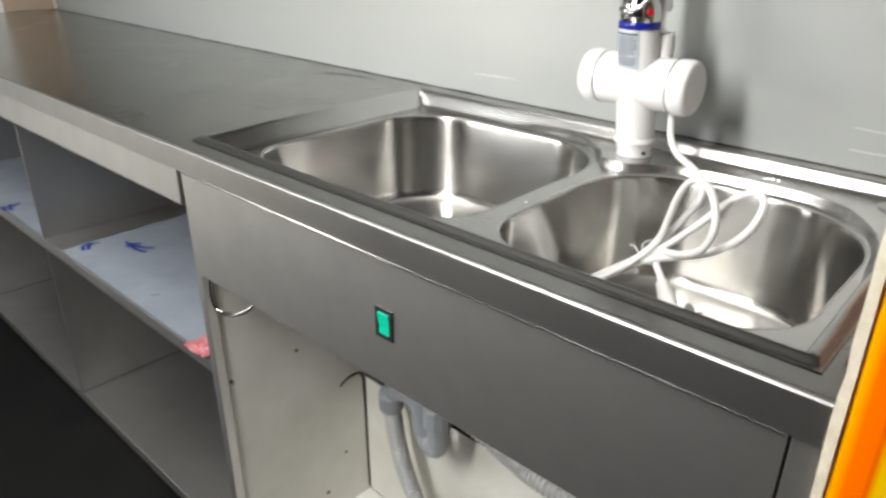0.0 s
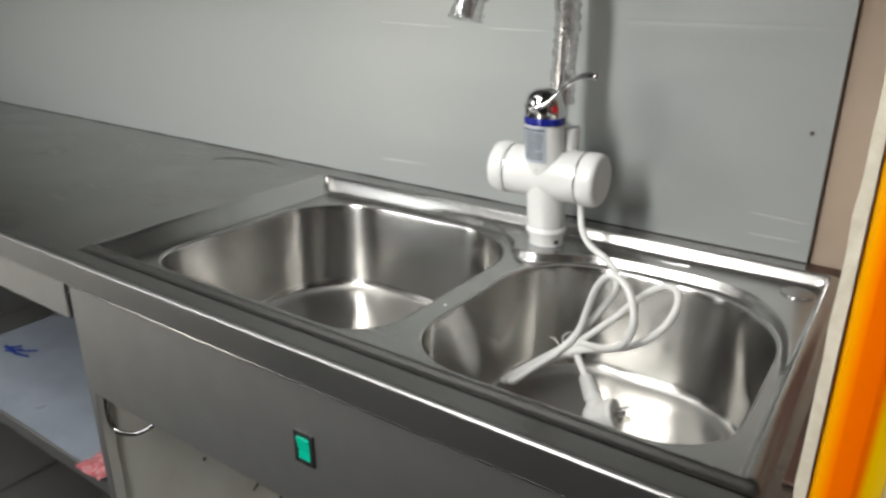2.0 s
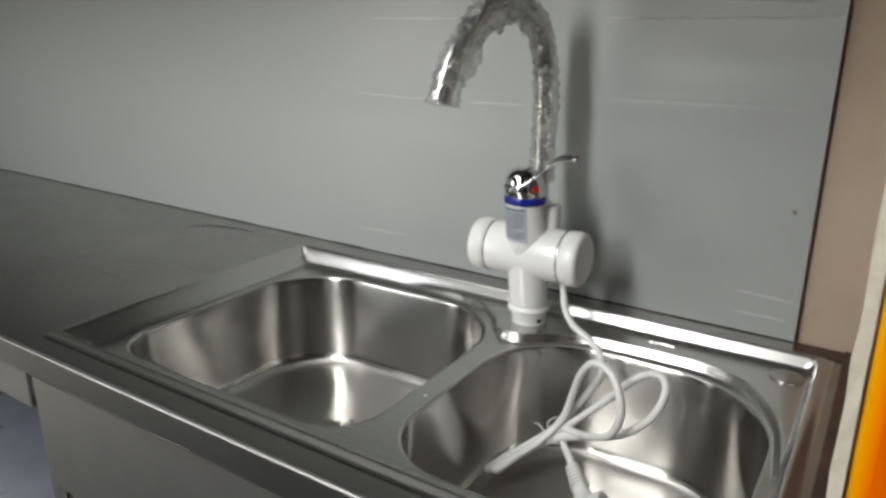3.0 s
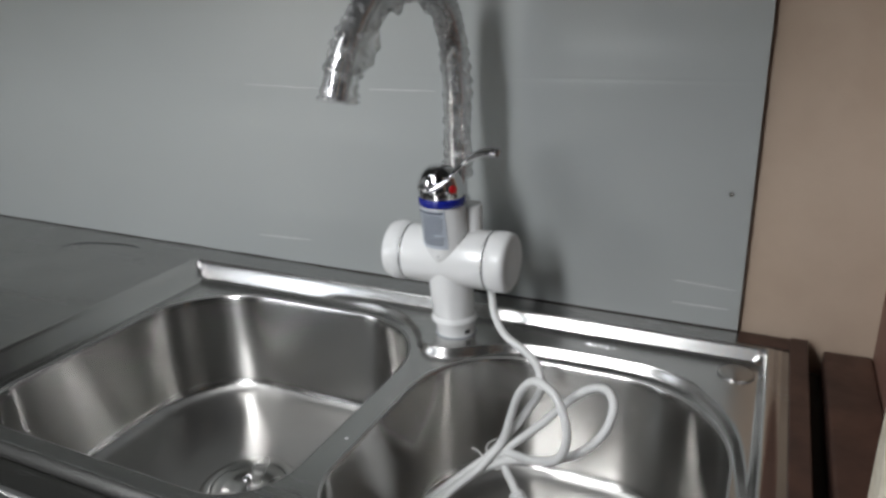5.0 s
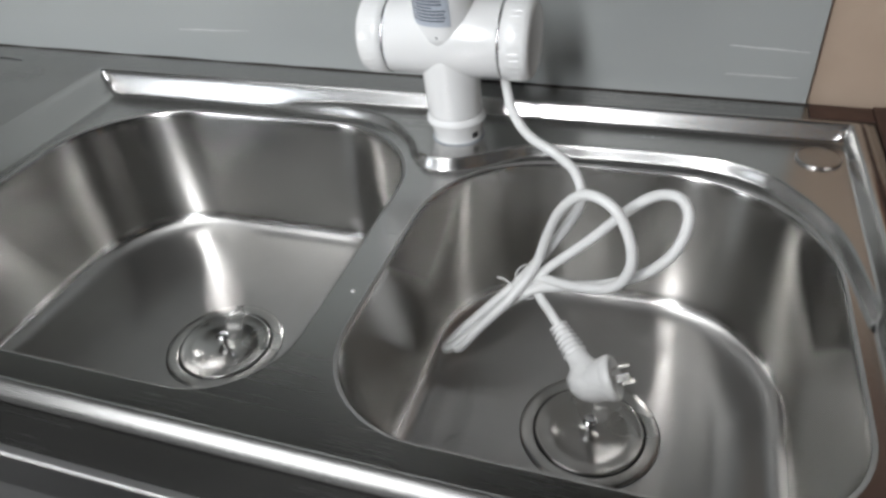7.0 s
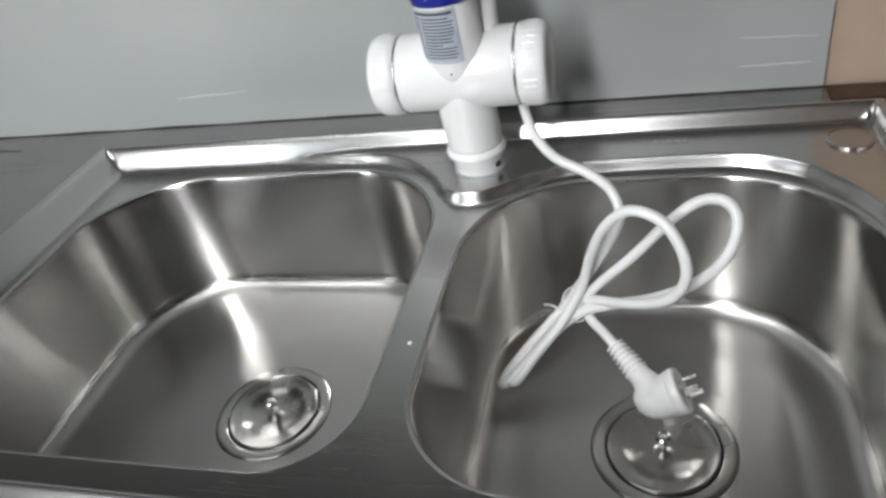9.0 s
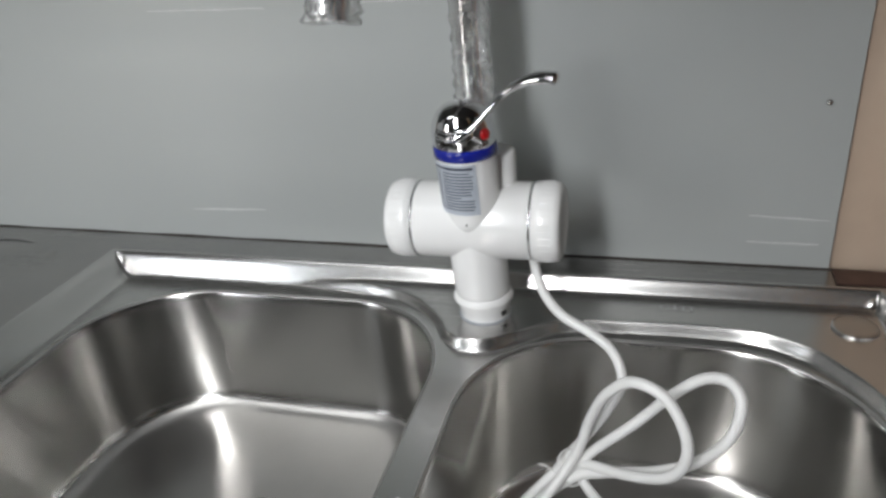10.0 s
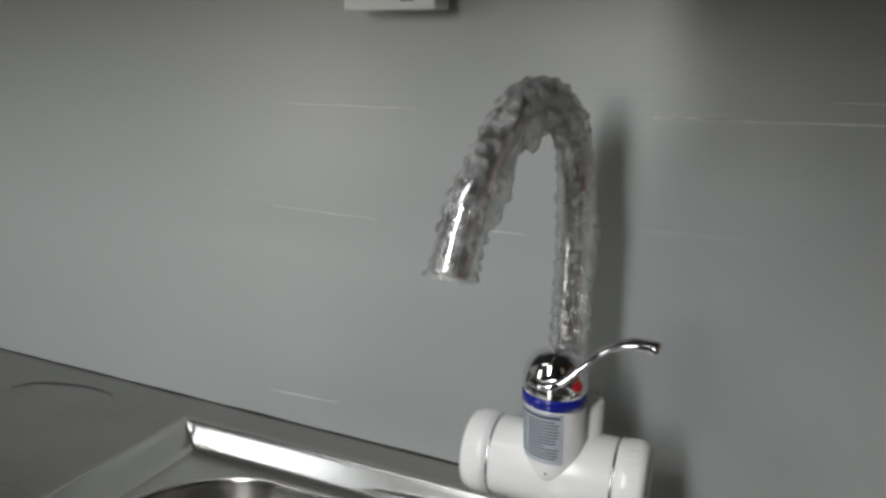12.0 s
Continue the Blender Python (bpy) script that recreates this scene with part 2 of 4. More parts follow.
def rings(loops, cap_first=True, cap_last=True, bm=None, closed=True):
    """Skin a row of loops of equal length."""
    bm = bm or bmesh.new()
    vs = [[bm.verts.new(p) for p in lp] for lp in loops]
    k = len(vs[0])
    for a, b in zip(vs, vs[1:]):
        for i in range(k if closed else k - 1):
            j = (i + 1) % k
            bm.faces.new((a[i], a[j], b[j], b[i]))
    if cap_first:
        bm.faces.new(vs[0])
    if cap_last:
        bm.faces.new(vs[-1])
    return bm


def lathe(profile, m=None, n=40, caps=(True, True), bm=None):
    """Turn (radius, height) pairs round z, then carry the result by m."""
    m = m or Matrix()
    loops = [[m @ Vector((r * math.cos(2 * math.pi * i / n), r * math.sin(2 * math.pi * i / n), z)) for i in range(n)] for r, z in profile]
    return rings(loops, *caps, bm=bm)


def smooth_path(points, steps=10):
    """Catmull-Rom through the points."""
    p = [Vector(q) for q in points]
    p = [2 * p[0] - p[1]] + p + [2 * p[-1] - p[-2]]
    out = []
    for i in range(1, len(p) - 2):
        for s in range(steps):
            t = s / steps
            a, b, c, d = p[i - 1:i + 3]
            out.append(0.5 * (2 * b + (c - a) * t + (2 * a - 5 * b + 4 * c - d) * t * t + (3 * b - a - 3 * c + d) * t ** 3))
    out.append(p[-2])
    return out


def tube(path, radius, n=12, bm=None, caps=(True, True), flat=1.0, wobble=None):
    """A tube along a path; radius: a number or a function of 0..1 along it."""
    loops, up = [], None
    for i, p in enumerate(path):
        d = (path[min(i + 1, len(path) - 1)] - path[max(i - 1, 0)]).normalized()
        if up is None:
            up = Vector((0, 0, 1)) if abs(d.z) < 0.9 else Vector((1, 0, 0))
        side = d.cross(up).normalized()
        up = side.cross(d).normalized()
        r = radius(i / (len(path) - 1)) if callable(radius) else radius
        lp = []
        for j in range(n):
            a = 2 * math.pi * j / n
            q = r * (wobble(i, j) if wobble else 1.0)
            lp.append(p + side * (q * math.cos(a)) + up * (q * flat * math.sin(a)))
        loops.append(lp)
    return rings(loops, *caps, bm=bm)


def rounded(x0, x1, y0, y1, radii, z=0.0, per=10):
    """A rounded rectangle, counter-clockwise from the back right corner. radii: back right, back left, front left, front right."""
    out = []
    for (cx, cy, sx, sy, a0), r in zip(((x1, y1, -1, -1, 0), (x0, y1, 1, -1, 90), (x0, y0, 1, 1, 180), (x1, y0, -1, 1, 270)), radii):
        for i in range(per + 1):
            a = radians(a0 + 90 * i / per)
            out.append(Vector((cx + sx * r + r * math.cos(a), cy + sy * r + r * math.sin(a), z)))
    return out


def step(a, b, t):
    u = min(1.0, max(0.0, (t - a) / (b - a)))
    return u * u * (3 - 2 * u)


# ---- the setting ----
WALL_Y, TOP, FLOOR, CEIL = 0.055, 0.80, -0.05, 2.35
X_LEFT, X_RIGHT, Y_FRONT = -1.92, 1.75, -1.45

tagged(link("floor", box(X_LEFT - 0.15, X_RIGHT + 0.15, Y_FRONT - 0.1, WALL_Y + 0.21, FLOOR - 0.1, FLOOR), FLOOR_DARK), "dark grey rubber floor", "floor", kind="structure")
# the drop and its fascias are unseen, added to shade the top of the wall
tagged(link("ceiling", box(X_LEFT - 0.15, X_RIGHT + 0.15, Y_FRONT - 0.1, WALL_Y + 0.21, CEIL, CEIL + 0.1, box(X_LEFT, X_RIGHT, -0.31, WALL_Y + 0.21, 1.36, CEIL, box(X_LEFT, 0.42, -0.33, -0.312, 1.318, CEIL, box(0.42, 0.60, -0.33, -0.311, 1.268, CEIL, box(0.60, X_RIGHT, -0.33, -0.312, 1.318, CEIL))))), PAINT_GREY), "plain grey ceiling, with an added drop that shades the wall", "ceiling", kind="structure")
tagged(link("wall_left", box(X_LEFT - 0.1, X_LEFT, Y_FRONT, WALL_Y + 0.21, FLOOR, CEIL), PAINT_WHITE), "smooth white painted wall", "wall", kind="structure")
tagged(link("trim", box(X_LEFT, X_LEFT + 0.004, -0.06, WALL_Y + 0.044, 0.802, CEIL - 0.4), PLASTER_BEIGE), "bare beige strip in the corner of the white wall", "trim", kind="structure")
tagged(link("wall_right", box(X_RIGHT, X_RIGHT + 0.1, Y_FRONT, WALL_Y + 0.21, FLOOR, CEIL), PAINT_GREY), "plain painted wall", "wall", kind="structure")


def wall_y(x):
    """The back wall runs a degree off the worktop's front."""
    return WALL_Y + 0.017 * (0.728 - x)


def wall_sheet():
    """The grey sheet of the back wall: shallow seams and short pressed beads run along it."""
    lines = ((1.0735, lambda x: 0.00012), (1.190, lambda x: 0.0001), (1.62, lambda x: 0.001))
    zs = [FLOOR]
    for z, _ in lines:
        zs += [z - 0.0034, z - 0.0006, z + 0.0006, z + 0.0034]
    zs += [CEIL]

    def off(x, z):
        return sum(f(x) for zc, f in lines if abs(z - zc) < 0.001)

    bm = bmesh.new()
    xs = [X_LEFT + 0.05 + (0.728 - X_LEFT - 0.05) * i / 60 for i in range(61)]
    cols = [[bm.verts.new((x, wall_y(x) + off(x, z), z)) for z in zs] for x in xs]
    for a, b in zip(cols, cols[1:]):
        for i in range(len(zs) - 1):
            bm.faces.new((a[i], a[i + 1], b[i + 1], b[i]))
    for c, x in ((cols[0], xs[0]), (cols[-1], xs[-1])):
        bk = [bm.verts.new((x, wall_y(x) + 0.010, z)) for z in (CEIL, FLOOR)]
        bm.faces.new(c + bk)
    return bm


tagged(link("wall_back", wall_sheet(), WALL_GREY), "glossy grey wall sheet with shallow horizontal seams", "wall", kind="structure")
def plaster():
    bm = bmesh.new()
    lo = [(X_LEFT - 0.1, wall_y(X_LEFT - 0.1) + 0.011), (X_RIGHT, wall_y(X_RIGHT) + 0.011), (X_RIGHT, WALL_Y + 0.2), (X_LEFT - 0.1, WALL_Y + 0.2)]
    return rings([[(x, y, FLOOR) for x, y in lo], [(x, y, CEIL) for x, y in lo]])


tagged(link("wall_back_plaster", plaster(), PLASTER_BEIGE), "beige plastered wall behind the grey sheet", "wall", kind="structure")

# front wall behind the camera, with a hatch and a window
bm = bmesh.new()
for x0, x1, z0, z1 in ((X_LEFT, -1.09, FLOOR, CEIL), (-1.09, -0.71, FLOOR, 0.58), (-1.09, -0.71, 1.46, CEIL), (-0.71, 0.10, FLOOR, CEIL), (0.10, 0.30, FLOOR, 1.15), (0.10, 0.30, 2.09, CEIL), (0.30, X_RIGHT, FLOOR, CEIL)):
    box(x0, x1, Y_FRONT - 0.06, Y_FRONT, z0, z1, bm)
tagged(link("wall_front", bm, PAINT_DARK), "dark grey wall with a hatch and a window opening", "wall", kind="structure")

lamp = empty("ceiling_lamp", "long white panel lamp under the ceiling", "lamp")
part("housing", box(-0.97, 0.27, -1.27, -0.73, 2.302, CEIL - 0.001), WHITE_PLASTIC, lamp, bevel=0.004)
part("end_cap", box(-0.985, -0.971, -1.27, -0.73, 2.285, CEIL - 0.001), WHITE_PLASTIC, lamp, bevel=0.003)
part("end_cap", box(0.271, 0.285, -1.27, -0.73, 2.285, CEIL - 0.001), WHITE_PLASTIC, lamp, bevel=0.003)

# side board at the worktop's end
tagged(link("wall_side", box(0.862, 0.90, -0.12, WALL_Y + 0.012, FLOOR, CEIL), BOARD_RED, bevel=0.003), "reddish brown side board at the worktop's end", "wall", kind="structure")

# ---- worktop ----
SX0, SX1, SY0, SY1 = -0.040, 0.774, -0.424, 0.024      # outer edge of the sink
WX0, WX1, WY0 = X_LEFT + 0.002, 0.797, -0.448


def build_worktop():
    top = empty("worktop", "brushed stainless steel worktop along the wall", "worktop")
    bm = bmesh.new()
    ax, bx, ay, by = SX0 + 0.006, SX1 - 0.006, SY0 + 0.006, SY1 - 0.006
    out = [(WX0, WY0), (WX1, WY0), (WX1, wall_y(WX1) - 0.001), (WX0, wall_y(WX0) - 0.001)]
    hole = [(ax, ay), (bx, ay), (bx, by), (ax, by)]
    for z in (TOP, TOP - 0.0015):
        o, h = [bm.verts.new((x, y, z)) for x, y in out], [bm.verts.new((x, y, z)) for x, y in hole]
        for i in range(4):
            j = (i + 1) % 4
            bm.faces.new((o[i], o[j], h[j], h[i]))
    part("sheet", bm, STEEL_TOP, top)
    # rolled front edge and its lip
    prof = [(0.0, 0.0), (-0.0045, -0.0002), (-0.0056, -0.0008), (-0.006, -0.002), (-0.006, -0.034), (-0.003, -0.036), (0.0, -0.034)]
    loops = [[(x, WY0 + dy, TOP + dz) for dy, dz in prof] for x in (WX0, -0.9, -0.05, 0.4, 0.7912)]
    part("front_edge", rings(loops), STEEL_EDGE, top, smooth=False, bevel=0.0008)
    part("end_edge", box(WX1 - 0.0022, WX1 - 0.0002, -0.444, WALL_Y - 0.004, TOP - 0.035, TOP - 0.0016), STEEL_TOP, top)
    return top


build_worktop()
bead = [[(x, wall_y(x) - 0.0003 + a, TOP + b * (0.7 + 0.5 * noise.noise((x * 14, 0, 0)))) for a, b in ((0, 0), (-0.0022, 0.0003), (-0.0012, 0.0014), (0, 0.0022))] for x in [WX0 + 0.02 * i for i in range(135)]]
tagged(link("sealant_bead", rings(bead), DARK_JOINT_SHADE), "dark uneven sealant along the foot of the wall", "sealant", kind="structure")

# curved scuff on the worktop beside the sink
scuff = smooth_path([(-0.300, -0.012, TOP + 0.0004), (-0.285, 0.012, TOP + 0.0005), (-0.25, 0.026, TOP + 0.0005), (-0.205, 0.034, TOP + 0.0005), (-0.165, 0.030, TOP + 0.0004)], 8)
tagged(link("scuff_mark", tube(scuff, lambda u: 0.0004 + 0.0022 * math.sin(math.pi * u), 6, flat=0.2), plain("grey scuff", (0.05, 0.05, 0.05), (0.09, 0.09, 0.09), 0.6, 90)), "thin curved grey scuff on the steel worktop", "scuff")

# ---- sink ----
DECK = 0.783
BOWLS = (((0.013, 0.398, -0.377, -0.023), (0.110, 0.122, 0.064, 0.064)), ((0.425, 0.741, -0.378, -0.058), (0.122, 0.108, 0.076, 0.07)))
LEDGE = [(0.13, 0.004), (0.20, -0.002), (0.26, -0.008), (0.309, -0.0125), (0.349, -0.027), (0.381, -0.055), (0.397, -0.080), (0.412, -0.0905), (0.434, -0.0905), (0.458, -0.078), (0.480, -0.062), (0.504, -0.051), (0.553, -0.0465), (0.62, -0.0455), (0.66, -0.050), (0.692, -0.065), (0.708, -0.082), (0.728, -0.112), (0.742, -0.150), (0.752, -0.22)]
LEDGE_LINE = smooth_path([(x, y, 0) for x, y in LEDGE], 8)


def ledge_front(x):
    for a, b in zip(LEDGE_LINE, LEDGE_LINE[1:]):
        if a.x <= x <= b.x:
            return a.y + (b.y - a.y) * (x - a.x) / max(1e-6, b.x - a.x)
    return 0.05 if x < LEDGE_LINE[0].x else -0.22


def ledge_side(x, y):
    """Signed distance from the ledge's front line, plus towards the wall."""
    p = Vector((x, y))
    best = 1.0
    for a, b in zip(LEDGE_LINE, LEDGE_LINE[1:]):
        ab = b.xy - a.xy
        u = max(0.0, min(1.0, (p - a.xy).dot(ab) / max(1e-9, ab.length_squared)))
        best = min(best, (p - a.xy - ab * u).length)
    return best if y > ledge_front(x) else -best


def soft_max(a, b, r):
    h = max(r - abs(a - b), 0.0) / r
    return max(a, b) + h * h * r * 0.25


def sink_z(x, y):
    """The pressed sheet: a rim that swells above the worktop, slopes down to the deck, a raised tap ledge at the back."""
    left, right, back, front = x + 0.020, 0.7585 - x, 0.0065 - y, y + 0.4090
    rim = TOP + 0.0010 + 0.0072 * min(step(0.0, 0.016, x - SX0), step(0.0, 0.012, SX1 - x), 0.57 * step(0.0, 0.014, y - SY0) + 0.43 * step(0.03, 0.13, y - SY0), step(0.0, 0.016, SY1 - y))
    flank = max(rim - 1.3 * soft_max(left, 0.0, 0.004), rim - 4.0 * soft_max(right, 0.0, 0.003), rim - 2.3 * soft_max(back, 0.0, 0.003), rim - 2.4 * soft_max(front, 0.0, 0.003))
    # pinched folds where the slopes meet
    for a, b in ((left / 0.020, back / 0.0112), (right / 0.0064, back / 0.0112)):
        if 0.0 < a < 1.3 and 0.0 < b < 1.3:
            flank -= 0.0065 * math.exp(-((a - b) / 0.15) ** 2) * step(0.0, 0.25, min(a, b))
    gap = y - ledge_front(x)
    rise = 0.0 if gap < -0.03 else 1.0 if gap > 0.05 else step(-0.0035, 0.0035, ledge_side(x, y))
    deck = DECK + 0.0105 * rise * step(0.12, 0.31, x)
    return soft_max(flank, deck, 0.003)


def build_sink():
    from mathutils.geometry import delaunay_2d_cdt
    sink = empty("sink", "stainless steel double-bowl kitchen sink set in the worktop", "sink")
    pts, edges = [], []

    def loop(points):
        s = len(pts)
        pts.extend(Vector((p[0], p[1])) for p in points)
        edges.extend((s + i, s + (i + 1) % len(points)) for i in range(len(points)))

    rims = []
    for (x0, x1, y0, y1), rad in BOWLS:
        rims.append(rounded(x0, x1, y0, y1, rad, 0, 14))
        loop(rims[-1])
    nx, ny = 150, 84
    outer = [(SX0 + (SX1 - SX0) * i / nx, SY0) for i in range(nx)] + [(SX1, SY0 + (SY1 - SY0) * i / ny) for i in range(ny)]
    outer += [(SX1 - (SX1 - SX0) * i / nx, SY1) for i in range(nx)] + [(SX0, SY1 - (SY1 - SY0) * i / ny) for i in range(ny)]
    loop(outer)
    for inset in [0.002 * k for k in range(1, 7)] + [0.0130 + 0.00115 * k for k in range(20)]:
        ax, bx, ay, by = SX0 + inset, SX1 - inset, SY0 + inset, SY1 - inset
        loop([(ax + (bx - ax) * i / nx, ay) for i in range(nx)] + [(bx, ay + (by - ay) * i / ny) for i in range(ny)] + [(bx - (bx - ax) * i / nx, by) for i in range(nx)] + [(ax, by - (by - ay) * i / ny) for i in range(ny)])

    def inside(x, y, grow):
        for (x0, x1, y0, y1), rad in BOWLS:
            r = rad[(0 if x > (x0 + x1) / 2 else 1) if y > (y0 + y1) / 2 else (3 if x > (x0 + x1) / 2 else 2)]
            qx, qy = max(abs(x - (x0 + x1) / 2) - (x1 - x0) / 2 + r, 0), max(abs(y - (y0 + y1) / 2) - (y1 - y0) / 2 + r, 0)
            if math.hypot(qx, qy) - r < grow:
                return True
        return False

    h = 0.0032
    for i in range(int((SX1 - SX0) / h)):
        for j in range(int((SY1 - SY0) / h)):
            x, y = SX0 + (i + 0.5) * h, SY0 + (j + 0.5) * h
            near_ledge = abs(y - ledge_front(x)) < 0.03 and abs(ledge_side(x, y)) < 0.0050
            if min(x - SX0, SX1 - x, y - SY0, SY1 - y) > 0.0365 and not near_ledge and not inside(x, y, 0.0015):
                pts.append(Vector((x, y)))
    for a, b in zip(LEDGE_LINE, LEDGE_LINE[1:]):
        side = Vector((a.y - b.y, b.x - a.x)).normalized()
        for u in (0.0, 0.5):
            p = a.xy.lerp(b.xy, u)
            for k in range(-9, 9):
                q = p + side * (0.0005 * k)
                if min(q.x - SX0, SX1 - q.x, q.y - SY0, SY1 - q.y) > 0.0365 and not inside(q.x, q.y, 0.0008):
                    pts.append(q)
    vs, _, fs, *_ = delaunay_2d_cdt(pts, edges, [], 0, 1e-6)

    def in_loop(p, lp):
        c = False
        for a, b in zip(lp, lp[1:] + lp[:1]):
            if (a.y > p.y) != (b.y > p.y) and p.x < (b.x - a.x) * (p.y - a.y) / (b.y - a.y) + a.x:
                c = not c
        return c

    bm = bmesh.new()
    verts = [bm.verts.new((v.x, v.y, sink_z(v.x, v.y))) for v in vs]
    for f in fs:
        c = sum((vs[i] for i in f), Vector((0, 0))) / len(f)
        near = [k for k, ((x0, x1, y0, y1), _) in enumerate(BOWLS) if x0 - 0.001 < c.x < x1 + 0.001 and y0 - 0.001 < c.y < y1 + 0.001]
        if any(in_loop(c, rims[k]) for k in near):
            continue
        bm.faces.new([verts[i] for i in f])
    part("deck", bm, STEEL_SINK, sink, smooth=True)

    for k, ((x0, x1, y0, y1), rad) in enumerate(BOWLS):
        loops = []
        cx, cy = DRAINS[k]
        prof = [(-0.0006, 0.0003), (0.0002, 0.0), (0.0012, -0.0005), (0.0022, -0.0018), (0.0028, -0.0042), (0.0033, -0.010), (0.0048, -0.05), (0.0065, -0.090), (0.0078, -0.1150)]
        prof += [(0.0085 + 0.0200 * (1 - math.cos(radians(a))), -0.1230 - 0.0200 * math.sin(radians(a))) for a in range(0, 91, 10)]
        prof += [(0.036, -0.1435), (0.050, -0.1440)]
        for d, dz in prof:
            lp = rounded(x0 + d, x1 - d, y0 + d, y1 - d, [max(0.012, r - d * 0.6) for r in rad], 0, 14)
            if dz > -0.0005:
                loops.append([Vector((p.x, p.y, sink_z(p.x, p.y) + dz)) for p in lp])
            else:
                w = min(1.0, -dz / 0.03)
                loops.append([Vector((p.x, p.y, (sink_z(p.x, p.y)) * (1 - w) + DECK * w + dz)) for p in lp])
        last = loops[-1]
        ring = [Vector((cx, cy, 0)) + (Vector((p.x - cx, p.y - cy, 0))).normalized() * 0.0550 for p in last]
        for u in (0.12, 0.25, 0.4, 0.55, 0.7, 0.85, 1.0):
            lp = [Vector((p.x + (q.x - p.x) * u, p.y + (q.y - p.y) * u, 0)) for p, q in zip(last, ring)]
            for p in lp:
                r = math.hypot(p.x - cx, p.y - cy)
                p.z = DECK - 0.1485 + 0.0042 * step(0.0, 1.0, (r - 0.0550) / 0.10)
            loops.append(lp)
        mid = Vector((cx, cy, 0))
        bowl = part("bowl", rings([[p - mid for p in lp] for lp in loops], False, False), STEEL_BOWL, sink, smooth=True)
        bowl.location = mid
    # steel plug in the spare tap hole
    hx, hy = 0.733, -0.032
    hz = sink_z(hx, hy)
    part("hole_cover", lathe([(0.0175, -0.001), (0.0175, 0.0012), (0.0165, 0.0022), (0.0145, 0.0018), (0.004, 0.0026), (0.0005, 0.0026)], Matrix.Translation((hx, hy, hz))), DRAIN_DISH, sink, "round steel cover of the spare tap hole", smooth=True)
    part("paint_speck", lathe([(0.0018, 0.0), (0.0015, 0.0005), (0.0003, 0.0007)], Matrix.Translation((0.4145, -0.264, sink_z(0.4145, -0.264))), 10), WHITE_PLASTIC, sink, "small white paint speck", smooth=True)
    # stamped lettering, too faint to read
    bm = bmesh.new()
    for xa, w in ((0.5765, 0.0010), (0.5805, 0.0022), (0.5870, 0.0016), (0.5925, 0.0024), (0.5965, 0.0010), (0.5995, 0.0024), (0.6060, 0.0022)):
        zs = sink_z(xa, -0.0185)
        box(xa, xa + w, -0.0225, -0.0145, zs - 0.0006, zs + 0.0007, bm)
    part("stamp", bm, CHROME, sink, "row of faint stamped strokes", bevel=0.0003)
    return sink


DRAINS = ((0.232, -0.213), (0.584, -0.226))
build_sink()


def build_drain(k):
    cx, cy = DRAINS[k]
    z = DECK - 0.1485
    d = empty("sink_drain", "polished steel sink strainer with a central knob", "drain", "sink drains")
    d.location = (cx, cy, z)
    d.scale = (0.925, 0.925, 1)
    part("flange", lathe([(0.0606, -0.0006), (0.0604, 0.0006), (0.0598, 0.0011), (0.0560, 0.0012), (0.0500, 0.0009), (0.0484, 0.0005), (0.0478, -0.003), (0.0470, -0.012)], n=64, caps=(False, False)), DRAIN_DISH, d, smooth=True)
    part("seam_ring", lathe([(0.0611, -0.0004), (0.0609, 0.0003), (0.0605, 0.0003)], n=64, caps=(False, False)), BLACK, d, "dark seam round the flange", smooth=True)
    part("gasket", lathe([(0.0483, 0.0006), (0.0480, 0.0009), (0.0474, 0.0008), (0.0470, -0.004)], n=64, caps=(False, False)), BLACK, d, "dark ring gap", smooth=True)
    part("basket", lathe([(0.0470, 0.0004), (0.0466, 0.0016), (0.0455, 0.0020), (0.0440, 0.0014), (0.0415, 0.0006), (0.0365, -0.0002), (0.0325, -0.0006), (0.0300, -0.0022), (0.0230, -0.0040), (0.0160, -0.0050), (0.0100, -0.0054), (0.0065, -0.0050), (0.0052, -0.0038), (0.0005, -0.0036)], n=64, caps=(False, True)), DRAIN_DISH, d, smooth=True)
    part("knob", lathe([(0.0050, -0.0085), (0.0030, -0.0030), (0.0028, 0.0065), (0.0060, 0.0095), (0.0068, 0.0115), (0.0058, 0.0136), (0.0025, 0.0145), (0.0004, 0.0146)], n=28, caps=(False, True)), CHROME, d, smooth=True)
    return d


build_drain(0)
build_drain(1)

# ---- faucet ----
FX, FY = 0.4272, -0.068
FZ = sink_z(FX, FY + 0.025) - 0.0005
LEAN = Matrix(((1, 0, 0, 0), (0, 1, -0.15, 0.15 * 0.958), (0, 0, 1, 0), (0, 0, 0, 1)))
LEANING = ("base", "base_slot", "base_gasket", "lower_body", "column", "colour_ring", "dome", "hot_mark", "label", "label_print", "screw_dot")


